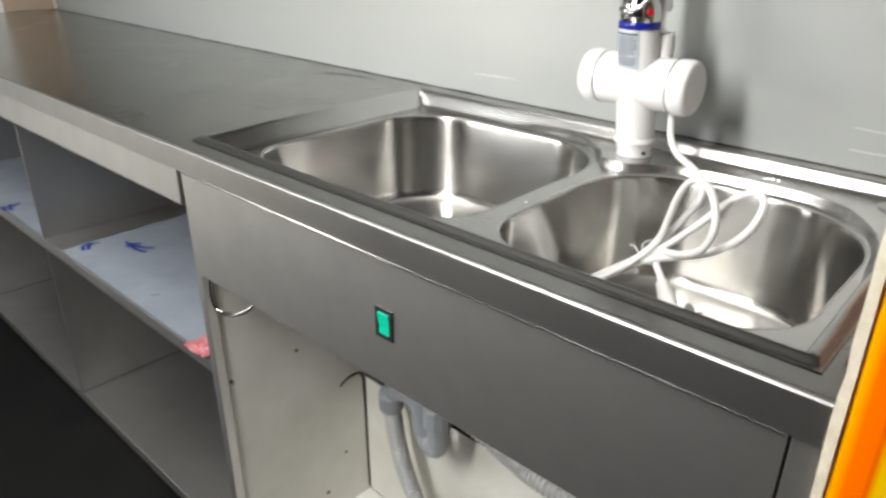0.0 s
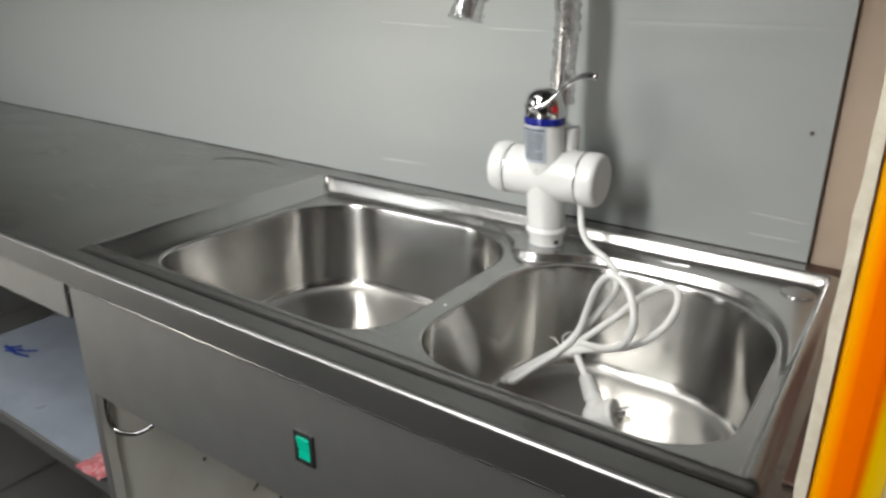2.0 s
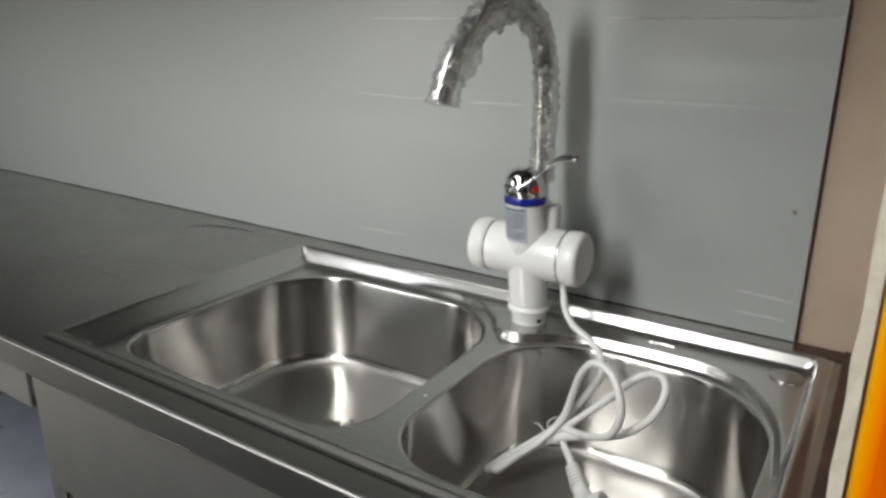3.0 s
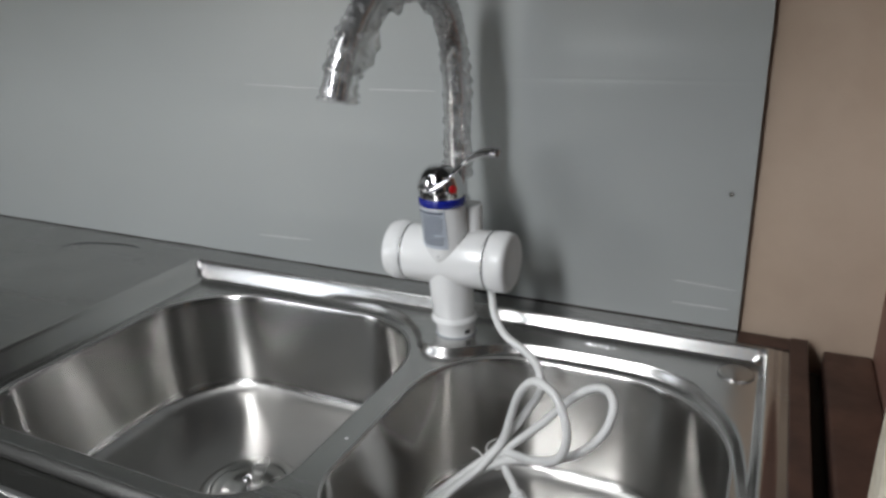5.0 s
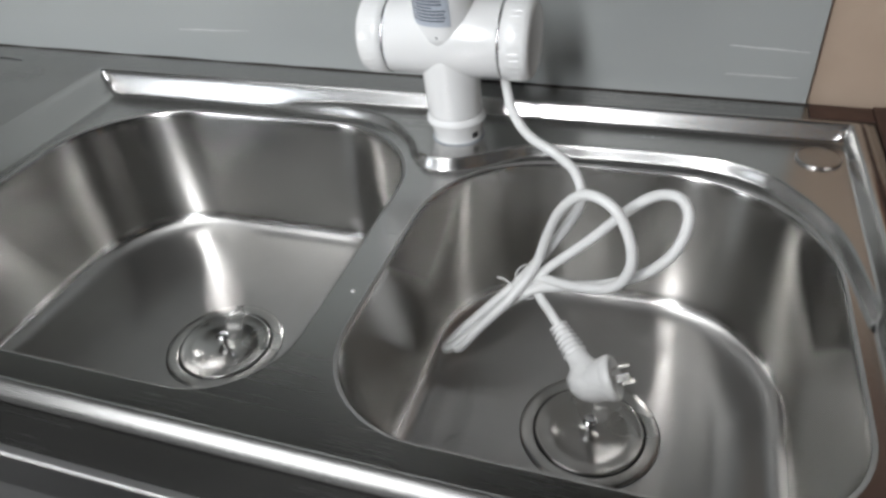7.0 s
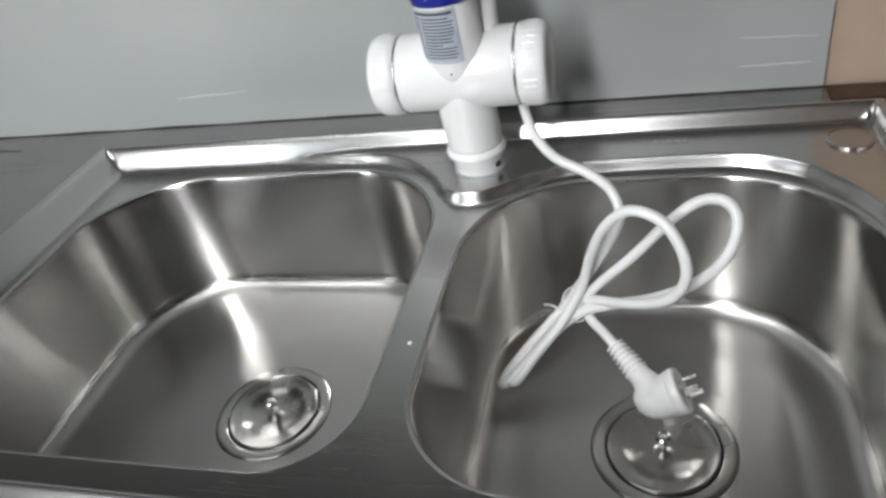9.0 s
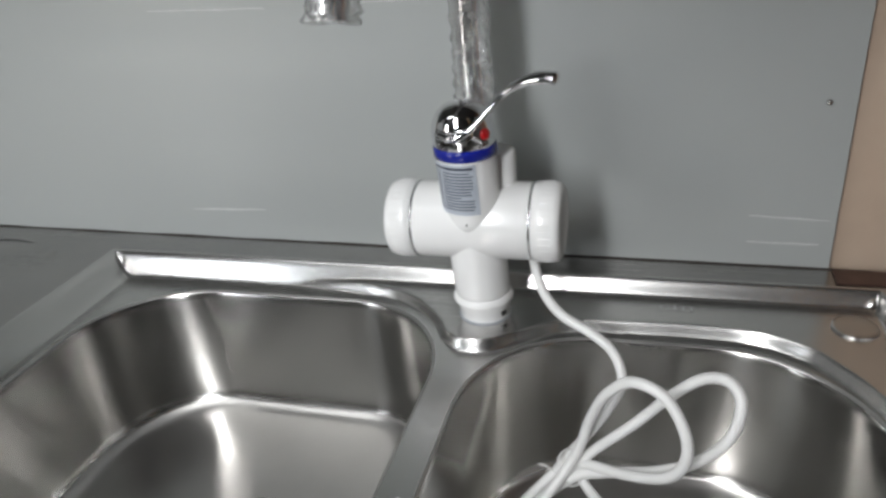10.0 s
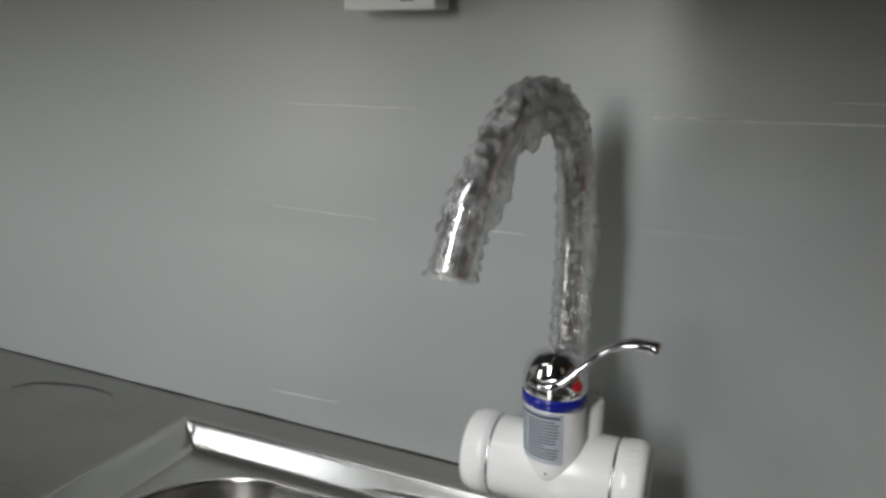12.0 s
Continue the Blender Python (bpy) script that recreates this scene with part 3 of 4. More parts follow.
def build_faucet():
    f = empty("electric_faucet", "white instant-heating tap with wrapped chrome gooseneck", "faucet")
    at = Matrix.Translation((FX, FY, 0))
    HZ = 0.8905
    part("base", lathe([(0.0215, FZ), (0.0225, FZ + 0.001), (0.0225, FZ + 0.010), (0.0232, FZ + 0.011), (0.0232, FZ + 0.018), (0.0268, FZ + 0.0195), (0.0272, FZ + 0.0225), (0.0258, FZ + 0.025), (0.0250, FZ + 0.027)], at, 48), WHITE_PLASTIC, f, smooth=True, bevel=0.0005)
    bm = box(-0.0028, 0.0028, -0.0236, -0.020, FZ + 0.006, FZ + 0.0105)
    bm.transform(at @ pose(0, 0, 0, 0, 0, 60))
    part("base_slot", bm, BLACK, f, "dark slot")
    part("base_gasket", lathe([(0.0240, FZ - 0.001), (0.0243, FZ + 0.0005), (0.0238, FZ + 0.0016), (0.0215, FZ + 0.0018)], at, 40), GREY_PVC, f, smooth=True)
    part("lower_body", lathe([(0.0240, FZ + 0.026), (0.0246, FZ + 0.030), (0.0247, HZ - 0.030), (0.0248, HZ - 0.020), (0.0248, HZ)], at, 48), WHITE_PLASTIC, f, smooth=True)
    part("column", lathe([(0.0248, HZ - 0.0005), (0.0246, HZ + 0.010), (0.0244, HZ + 0.020), (0.0242, 0.955), (0.0238, 0.9562)], at, 48), WHITE_PLASTIC, f, smooth=True)
    across = Matrix.Translation((FX, FY + 0.0175, HZ)) @ pose(0, 0, 0, 0, 90, 0)
    part("heater_body", lathe([(0.0318, -0.0485), (0.0328, -0.0475), (0.0328, 0.0475), (0.0318, 0.0485)], across, 56), WHITE_PLASTIC, f, smooth=True, bevel=0.0006)
    for s in (-1, 1):
        m = across @ Matrix.Diagonal((1, 1, s, 1))
        part("trim_ring", lathe([(0.0320, 0.0482), (0.0331, 0.0486), (0.0331, 0.0503), (0.0320, 0.0507)], m, 56), CHROME, f, "thin chrome ring", smooth=True)
        cap = part("end_cap", lathe([(0.0320, 0.0505), (0.0333, 0.0512), (0.0337, 0.058), (0.0334, 0.068), (0.0322, 0.0718), (0.0285, 0.0740), (0.0278, 0.0738), (0.0005, 0.0742)], m, 64), WHITE_PLASTIC, f, smooth=True)
        bm = bmesh.new()
        for i in range(36):
            a = 2 * math.pi * i / 36
            lathe([(0.0004, 0.0560), (0.0006, 0.0572), (0.0006, 0.0655), (0.0003, 0.0668)], m @ pose(0, 0, 0, 0, 0, math.degrees(a)) @ Matrix.Translation((0.0333, 0, 0)), 6, bm=bm)
        part("grip_ribs", bm, WHITE_PLASTIC, cap)
    part("valve_lug", lathe([(0.0165, HZ + 0.010), (0.0165, 0.9480), (0.0155, 0.9505), (0.0125, 0.9512)], Matrix.Translation((FX + 0.018, FY + 0.026, 0)), 32), WHITE_PLASTIC, f, smooth=True, bevel=0.0005)
    part("colour_ring", lathe([(0.0240, 0.9562), (0.0252, 0.9567), (0.0254, 0.9605), (0.0251, 0.9648), (0.0236, 0.9660)], at, 48), BLUE, f, "dark blue ring", smooth=True)
    dome = [(0.0240, 0.9655), (0.0248, 0.9680), (0.0249, 0.9720)] + [(0.0249 * math.cos(radians(a)) ** 0.85, 0.9745 + 0.0265 * math.sin(radians(a))) for a in range(4, 88, 7)] + [(0.0006, 1.001)]
    cap = part("dome", lathe(dome, at, 48, (False, True)), CHROME, f, smooth=True)
    for name, mat, az in (("hot_mark", RED, 57),):
        a = radians(az - 90)
        m = Matrix.Translation((FX + 0.0244 * math.cos(a), FY + 0.0244 * math.sin(a), 0.9775)) @ pose(0, 0, 0, 0, 0, az) @ pose(0, 0, 0, 78, 0, 0)
        part(name, lathe([(0.0048, -0.001), (0.0046, 0.0008), (0.003, 0.0012), (0.0003, 0.0012)], m, 16), mat, cap, "small colour mark", smooth=True)
    # lever
    lev = smooth_path([(FX - 0.012, FY - 0.0255, 0.9800), (FX - 0.001, FY - 0.0300, 0.9790), (FX + 0.011, FY - 0.0275, 0.9835), (FX + 0.023, FY - 0.0225, 0.9950), (FX + 0.037, FY - 0.0195, 1.0085), (FX + 0.053, FY - 0.0225, 1.0180), (FX + 0.068, FY - 0.026, 1.0212), (FX + 0.077, FY - 0.0285, 1.0208)], 8)
    part("lever", tube(lev, lambda u: 0.0046 - 0.0012 * step(0.15, 0.45, u) + 0.0026 * step(0.50, 0.85, u) - 0.0018 * step(0.97, 1.0, u), 16, flat=0.72), CHROME, f, "curved chrome lever", smooth=True)
    # label wrapped on the column
    r = 0.02485
    lab = [[Vector((FX + r * math.sin(radians(a)), FY - r * math.cos(radians(a)), z)) for a in range(-62, 31, 4)] for z in (0.9100, 0.9548)]
    label = part("label", rings(lab, False, False, closed=False), LABEL, f, "silver-grey rating label", smooth=True)
    rng = random.Random(4)
    bm = bmesh.new()
    r += 0.0003
    bands = [(-56, 24, 0.9515, 0.0011)]
    for i in range(13):
        z = 0.9475 - 0.0027 * i
        bands += [(-56, -42, z, 0.00055), (-38, 24 - rng.random() * (8 if i % 4 else 34), z, 0.00055)]
    for a0, a1, z, hh in bands:
        rows = [[Vector((FX + r * math.sin(radians(a0 + (a1 - a0) * s / 6)), FY - r * math.cos(radians(a0 + (a1 - a0) * s / 6)), zz)) for s in range(7)] for zz in (z - hh, z + hh)]
        rings(rows, False, False, bm=bm, closed=False)
    part("label_print", bm, INK, label)
    part("screw_dot", lathe([(0.0010, 0), (0.0008, 0.0004), (0.0002, 0.0005)], Matrix.Translation((FX, FY - 0.0245, 0.9005)) @ pose(0, 0, 0, 90, 0, 0), 10), BLACK, f)
    # the body leans forward on its base
    for ob in [*f.children, *cap.children, *label.children]:
        if ob.name.split(".")[0] in LEANING:
            ob.data.transform(LEAN)
    # gooseneck and its wrapping
    neck = smooth_path([(0.425, -0.022, 0.940), (0.4245, -0.019, 0.985), (0.4235, -0.016, 1.03), (0.4225, -0.014, 1.085), (0.4215, -0.021, 1.135), (0.420, -0.046, 1.168), (0.4165, -0.090, 1.1865), (0.4095, -0.133, 1.182), (0.402, -0.166, 1.154), (0.3955, -0.189, 1.120), (0.391, -0.203, 1.083)], 14)
    part("gooseneck", tube(neck, lambda u: 0.0102 + 0.0010 * step(0.93, 0.95, u), 24), CHROME, f, "chrome gooseneck spout", smooth=True)
    part("neck_collar", lathe([(0.0140, 0.938), (0.0140, 0.950), (0.0110, 0.953)], Matrix.Translation((0.425, -0.022, 0)), 28), CHROME, f, smooth=True)
    rng = random.Random(9)
    fine = smooth_path([tuple(p) for p in neck[10::6]] + [tuple(neck[-1] + (neck[-1] - neck[-3]).normalized() * 0.002)], 6)
    around_n = 36

    def sleeve(u):
        return 0.0118 + 0.0005 * math.sin(u * 31) + 0.0022 * step(0.62, 0.30, u) + 0.0012 * step(0.90, 1.0, u)

    def bubbles(i, j):
        """Rows of small air bubbles, each row set off by half a step, some of them burst."""
        p, q = i / 3.6, j * 9 / around_n
        q += 0.5 * (math.floor(p) % 2)
        d = math.hypot(p - math.floor(p) - 0.5, q - math.floor(q) - 0.5)
        full = 0.45 + 0.55 * step(-0.25, 0.15, noise.noise((math.floor(p) * 1.7, math.floor(q) * 2.3, 5.0)))
        return 0.99 + 0.24 * full * max(0.0, 1.0 - (d / 0.42) ** 2) + 0.05 * noise.noise((i * 0.5, j * 0.6, 2.0))

    bm = tube(fine, sleeve, around_n, caps=(False, False), wobble=bubbles)
    bm.verts.ensure_lookup_table()
    # slack hangs towards the inside of the bend, and to one side of the riser
    for i, p in enumerate(fine):
        u = i / (len(fine) - 1)
        inward = Vector((0.416, -0.105, 1.085)) - p
        inward.x += 0.12 * step(0.45, 0.2, u)
        inward.normalize()
        for v in bm.verts[i * around_n:(i + 1) * around_n]:
            off = v.co - p
            w = max(0.0, off.normalized().dot(inward))
            wavy = 0.65 + 0.7 * noise.noise(v.co * 55.0)
            v.co += inward * (w * w * wavy * (0.024 * step(0.45, 0.62, u) + 0.013 * step(0.52, 0.35, u)))
            v.co += noise.noise_vector(v.co * 160.0) * 0.0007
    wrap = part("wrapping_film", bm, CLEAR_FILM, f, "clear bubble film wrapped round the spout", smooth=True)
    # loose flap of film in the bend
    bm = bmesh.new()
    grid = []
    for i in range(15):
        p = fine[int(len(fine) * (0.20 + 0.74 * i / 14))]
        c = Vector((0.414, -0.095, 1.130))
        row = []
        for j in range(7):
            q = p.lerp(c, (0.10 + 0.36 * j / 6) * (0.35 + 0.65 * math.sin(math.pi * (0.08 + 0.84 * i / 14))))
            row.append(bm.verts.new(q + Vector((rng.uniform(-1, 1), rng.uniform(-1, 1), rng.uniform(-1, 1))) * 0.0032))
        grid.append(row)
    for a, b in zip(grid, grid[1:]):
        for j in range(6):
            bm.faces.new((a[j], a[j + 1], b[j + 1], b[j]))
    part("film_flap", bm, CLEAR_FILM, wrap)

    # mains cord, coiled and tied, with its plug in the bowl
    cord = smooth_path([(FX + 0.047, FY + 0.018, 0.862), (FX + 0.049, FY + 0.017, 0.846), (FX + 0.057, FY + 0.006, 0.829), (FX + 0.074, FY - 0.008, 0.816), (FX + 0.100, FY - 0.018, 0.806), (FX + 0.118, FY - 0.030, 0.797), (0.553, -0.112, 0.780),
                        (0.543, -0.122, 0.760), (0.528, -0.126, 0.735), (0.512, -0.130, 0.712), (0.490, -0.150, 0.688), (0.468, -0.178, 0.668), (0.455, -0.198, 0.6555), (0.4535, -0.203, 0.654), (0.459, -0.202, 0.656), (0.478, -0.182, 0.674), (0.505, -0.150, 0.700),
                        (0.530, -0.135, 0.722), (0.563, -0.135, 0.757), (0.590, -0.136, 0.790), (0.611, -0.136, 0.808), (0.628, -0.142, 0.812), (0.636, -0.154, 0.803), (0.630, -0.164, 0.780), (0.610, -0.165, 0.755), (0.580, -0.158, 0.733), (0.545, -0.148, 0.716), (0.515, -0.146, 0.702), (0.490, -0.166, 0.682), (0.470, -0.188, 0.664), (0.462, -0.200, 0.657), (0.467, -0.201, 0.658),
                        (0.480, -0.184, 0.675), (0.500, -0.160, 0.698), (0.520, -0.140, 0.726), (0.530, -0.138, 0.760), (0.543, -0.148, 0.795), (0.562, -0.160, 0.818), (0.584, -0.170, 0.815), (0.598, -0.180, 0.795), (0.600, -0.184, 0.772), (0.588, -0.178, 0.748), (0.560, -0.160, 0.728), (0.530, -0.142, 0.716), (0.522, -0.138, 0.708), (0.527, -0.146, 0.698), (0.538, -0.159, 0.695), (0.548, -0.170, 0.690)], 8)
    cord = [p + Vector((0, 0.20, 0.27)) * max(0.0, 0.70 - p.z) if p.x < 0.515 else p for p in cord]
    part("cord", tube(cord, 0.0043, 12), CORD_WHITE, f, "white mains cord in a tied coil", smooth=True)
    tie = smooth_path([(0.5095, -0.152, 0.712), (0.505, -0.144, 0.720), (0.512, -0.133, 0.722), (0.524, -0.130, 0.712), (0.526, -0.140, 0.700), (0.517, -0.152, 0.700), (0.507, -0.153, 0.709), (0.497, -0.150, 0.716), (0.489, -0.146, 0.714)], 6)
    part("wire_tie", tube(tie, 0.0008, 6), CORD_WHITE, f)
    return f


FAUCET = build_faucet()


def build_plug():
    """Moulded angled plug: ribbed sleeve, a bent body and a round face with three flat pins."""
    p = new("plug")
    p.parent = FAUCET
    a, b = Vector((0.5465, -0.1685, 0.6905)), Vector((0.5665, -0.1885, 0.6775))
    m = Matrix.Translation(a) @ (b - a).to_track_quat("Z", "Y").to_matrix().to_4x4()
    prof = []
    for i in range(7):
        z, r = 0.0043 * i, 0.0056 + 0.00042 * i
        prof += [(r, z), (r + 0.0024, z + 0.0004), (r + 0.0024, z + 0.0020), (r, z + 0.0025)]
    part("strain_relief", lathe(prof, m, 20), PLUG_WHITE, p, smooth=False)
    out = Vector((0.86, 0.10, 0.42)).normalized()
    mid = Vector((0.5815, -0.2040, 0.6680))
    turn = out.to_track_quat("Z", "Y").to_matrix().to_4x4()
    spine = smooth_path([tuple(b - (b - a) * 0.10), tuple(b.lerp(mid, 0.40)), tuple(mid + Vector((-0.003, 0.001, -0.001))), tuple(mid + out * 0.008), tuple(mid + out * 0.014)], 8)
    part("plug_body", tube(spine, lambda u: 0.0092 + 0.0072 * step(0.05, 0.50, u) + 0.0012 * step(0.6, 0.9, u), 28), PLUG_WHITE, p, smooth=True)
    face = Matrix.Translation(mid + out * 0.0125) @ turn
    part("plug_face", lathe([(0.0150, -0.003), (0.0176, -0.001), (0.0186, 0.001), (0.0188, 0.0055), (0.0180, 0.0072), (0.0160, 0.0078), (0.0150, 0.0068), (0.0005, 0.0066)], face, 36), PLUG_WHITE, p, smooth=True)
    for turn_z, cx, cy in ((35, -0.0062, 0.0035), (-35, 0.0062, 0.0035), (90, 0.0, -0.0070)):
        bm = box(-0.0031, 0.0031, -0.0008, 0.0008, 0.004, 0.0205)
        bm.transform(face @ Matrix.Translation((cx, cy, 0)) @ pose(0, 0, 0, 0, 0, turn_z))
        part("pin", bm, STEEL_DRAIN, p, "flat metal pin", bevel=0.0003)
    return p


build_plug()

# ---- cabinet under the sink ----
PY = -0.444


def build_sink_cabinet():
    c = empty("sink_cabinet", "open stainless steel sink cabinet with a deep front panel", "cabinet")
    part("front_panel", box(-0.036, 0.768, PY, PY + 0.0012, 0.603, 0.7604), STEEL_PANEL, c, "brushed steel apron panel", bevel=0.0006)
    part("panel_return", box(-0.036, 0.768, PY - 0.0066, PY + 0.016, 0.7606, 0.7640), STEEL_SINK, c, "bright folded top edge", bevel=0.0015)
    part("panel_hem", box(-0.036, 0.768, PY + 0.0013, PY + 0.014, 0.603, 0.6045), STEEL_PANEL, c)
    part("corner_post", box(0.7705, 0.7965, PY, PY + 0.03, FLOOR, 0.7635), STEEL_PANEL, c, bevel=0.001)
    part("left_post", box(-0.046, -0.030, PY + 0.002, PY + 0.018, FLOOR + 0.0, 0.762), STEEL_PANEL, c, bevel=0.001)
    part("side_panel", box(-0.034, -0.0325, PY + 0.019, 0.045, FLOOR + 0.04, 0.76), CREAM, c, "cream coated side sheet with small stains", bevel=0.0004)
    part("back_panel", box(-0.030, 0.79, -0.143, -0.1415, FLOOR + 0.04, 0.271), CREAM, c, "low cream back sheet", bevel=0.0004)
    part("base_panel", box(-0.032, 0.79, PY + 0.02, -0.144, FLOOR + 0.036, FLOOR + 0.04), CREAM, c)
    # near-black sheet: the shade under the bowls, put into its colour
    part("rear_panel", box(-0.032, 0.79, 0.048, 0.050, FLOOR + 0.04, 0.76), DARK_JOINT_SHADE, c)
    part("end_panel", box(0.79, 0.7915, PY + 0.031, 0.046, FLOOR + 0.04, 0.76), CREAM, c)
    seam = smooth_path([(-0.0318, -0.205, 0.279), (-0.0318, -0.185, 0.288), (-0.0316, -0.160, 0.287), (-0.0312, -0.149, 0.275), (-0.0310, -0.147, 0.25), (-0.0310, -0.1462, 0.15), (-0.0310, -0.1455, FLOOR + 0.05)], 8)
    bm = tube(seam, lambda u: 0.0013 + 0.0012 * math.sin(math.pi * min(1.0, u * 1.2)), 8)
    part("corner_seam", bm, DARK_JOINT_SHADE, c, "dark open corner seam")
    for y, z, s in ((-0.292, 0.40, 0.0035), (-0.42, 0.401, 0.004), (-0.20, 0.12, 0.003), (-0.25, 0.05, 0.004)):
        part("rivet", lathe([(s, 0.0), (s * 0.8, 0.0012), (s * 0.2, 0.0018)], Matrix.Translation((-0.0326, y, z)) @ pose(0, 0, 0, 0, 90, 0), 12), BROWN_BOARD, c, "rusty rivet head", smooth=True)
    return c


build_sink_cabinet()

# lit rocker switch in the apron panel
sw = empty("rocker_switch", "lit green rocker switch in a black frame", "switch")
SWX, SWZ = 0.369, 0.683
bm = bmesh.new()
for x0, x1, z0, z1 in ((-0.0130, -0.0082, -0.0182, 0.0182), (0.0082, 0.0130, -0.0182, 0.0182), (-0.0082, 0.0082, 0.0135, 0.0182), (-0.0082, 0.0082, -0.0182, -0.0135)):
    box(SWX + x0, SWX + x1, PY - 0.0022, PY - 0.0002, SWZ + z0, SWZ + z1, bm)
part("switch_frame", bm, BLACK, sw)
bm = rings([[(SWX - 0.0082, PY - 0.0004, SWZ + 0.0135), (SWX - 0.0082, PY - 0.0040, SWZ + 0.0120), (SWX - 0.0082, PY - 0.0012, SWZ - 0.004), (SWX - 0.0082, PY - 0.0016, SWZ - 0.0135), (SWX - 0.0082, PY - 0.0002, SWZ - 0.0135)],
            [(SWX + 0.0082, PY - 0.0004, SWZ + 0.0135), (SWX + 0.0082, PY - 0.0040, SWZ + 0.0120), (SWX + 0.0082, PY - 0.0012, SWZ - 0.004), (SWX + 0.0082, PY - 0.0016, SWZ - 0.0135), (SWX + 0.0082, PY - 0.0002, SWZ - 0.0135)]])
part("rocker", bm, GREEN, sw, "glowing green rocker")

# bent steel hook under the apron panel
hk = smooth_path([(-0.008, -0.440, 0.610), (-0.010, -0.441, 0.575), (-0.004, -0.440, 0.556), (0.012, -0.436, 0.551), (0.036, -0.425, 0.556), (0.055, -0.412, 0.575), (0.058, -0.408, 0.61)], 8)
tagged(link("wire_hook", tube(hk, 0.0032, 10), STEEL_DRAIN, smooth=True), "bent bright wire loop under the steel apron", "hook")


def build_trap():
    t = empty("drain_trap", "grey plastic sink trap with ribbed drain hoses", "pipe")
    pts = [(0.232, -0.217, 0.600), (0.232, -0.217, 0.42), (0.231, -0.214, 0.315), (0.222, -0.208, 0.285), (0.205, -0.203, 0.275), (0.188, -0.200, 0.285), (0.181, -0.199, 0.31), (0.174, -0.198, 0.338), (0.155, -0.199, 0.350), (0.128, -0.2, 0.345), (0.108, -0.2, 0.325)]
    part("trap_bend", tube(smooth_path(pts, 8), 0.0175, 20), GREY_PVC, t, smooth=True)
    part("coupling_nut", lathe([(0.0225, -0.02), (0.024, -0.018), (0.024, 0.016), (0.0215, 0.02)], Matrix.Translation((0.232, -0.217, 0.36)), 12), GREY_PVC, t)
    part("elbow_socket", lathe([(0.0215, -0.018), (0.0225, -0.014), (0.0225, 0.014), (0.0205, 0.018)], Matrix.Translation((0.106, -0.2, 0.318)) @ pose(0, 0, 0, 6, 8, 0), 20), GREY_PVC, t, smooth=True)
    ribs = lambda u, k: 0.0145 + 0.0018 * math.sin(u * k)
    h1 = smooth_path([(0.107, -0.2, 0.31), (0.113, -0.2, 0.26), (0.128, -0.2, 0.20), (0.150, -0.2, 0.15), (0.185, -0.2, 0.09), (0.23, -0.21, 0.03), (0.3, -0.22, 0.005)], 40)
    part("ribbed_hose", tube(h1, lambda u: ribs(u, 330), 14), HOSE_PVC, t, smooth=True)
    h2 = smooth_path([(0.583, -0.222, 0.60), (0.583, -0.222, 0.45), (0.56, -0.218, 0.375), (0.50, -0.21, 0.345), (0.42, -0.205, 0.338), (0.37, -0.202, 0.345), (0.33, -0.205, 0.36), (0.27, -0.215, 0.385), (0.232, -0.217, 0.395)], 34)
    part("ribbed_hose", tube(h2, lambda u: ribs(u, 420), 14), HOSE_PVC, t, smooth=True)
    for k in (0, 1):
        part("drain_body", lathe([(0.030, 0.545), (0.034, 0.565), (0.046, 0.570), (0.046, 0.612)], Matrix.Translation((*DRAINS[k], 0)), 24), GREY_PVC, t, smooth=True)
    return t


build_trap()


# ---- open shelf cabinet ----
def build_shelves():
    c = empty("shelf_cabinet", "open stainless steel cabinet with shelves still in film", "cabinet")
    Y0, Y1 = -0.438, 0.045
    part("side", box(-0.0525, -0.051, Y0, Y1, FLOOR, 0.762), STEEL_SHELF, c, bevel=0.0005)
    part("divider", box(-0.756, -0.753, Y0 + 0.002, Y1, 0.03, 0.762), STEEL_SHELF, c, bevel=0.0008)
    part("divider", box(-1.452, -1.449, Y0 + 0.002, Y1, 0.03, 0.762), STEEL_SHELF, c, bevel=0.0008)
    part("front_rail", box(-1.9, -0.055, Y0 - 0.006, Y0 - 0.003, 0.706, 0.7635), STEEL_PANEL, c, "brushed steel rail", bevel=0.0008)
    part("rail_hem", box(-1.9, -0.055, Y0 - 0.003, Y0 + 0.012, 0.706, 0.7075), STEEL_PANEL, c)
    for x0, x1 in ((-1.449, -0.756), (-0.753, -0.0526)):
        part("shelf", box(x0, x1, Y0 + 0.002, Y1 - 0.001, 0.414, 0.4385), STEEL_SHELF, c, bevel=0.001)
        part("bottom", box(x0, x1, Y0 + 0.001, Y1 - 0.001, 0.004, 0.029), STEEL_SHELF, c, bevel=0.001)
    part("back", box(-1.9, -0.053, Y1, Y1 + 0.0015, FLOOR + 0.03, 0.762), STEEL_SHELF, c)
    part("kick_panel", box(-1.9, -0.055, Y0 + 0.05, Y0 + 0.052, FLOOR, 0.003), STEEL_PANEL, c)
    return c


build_shelves()


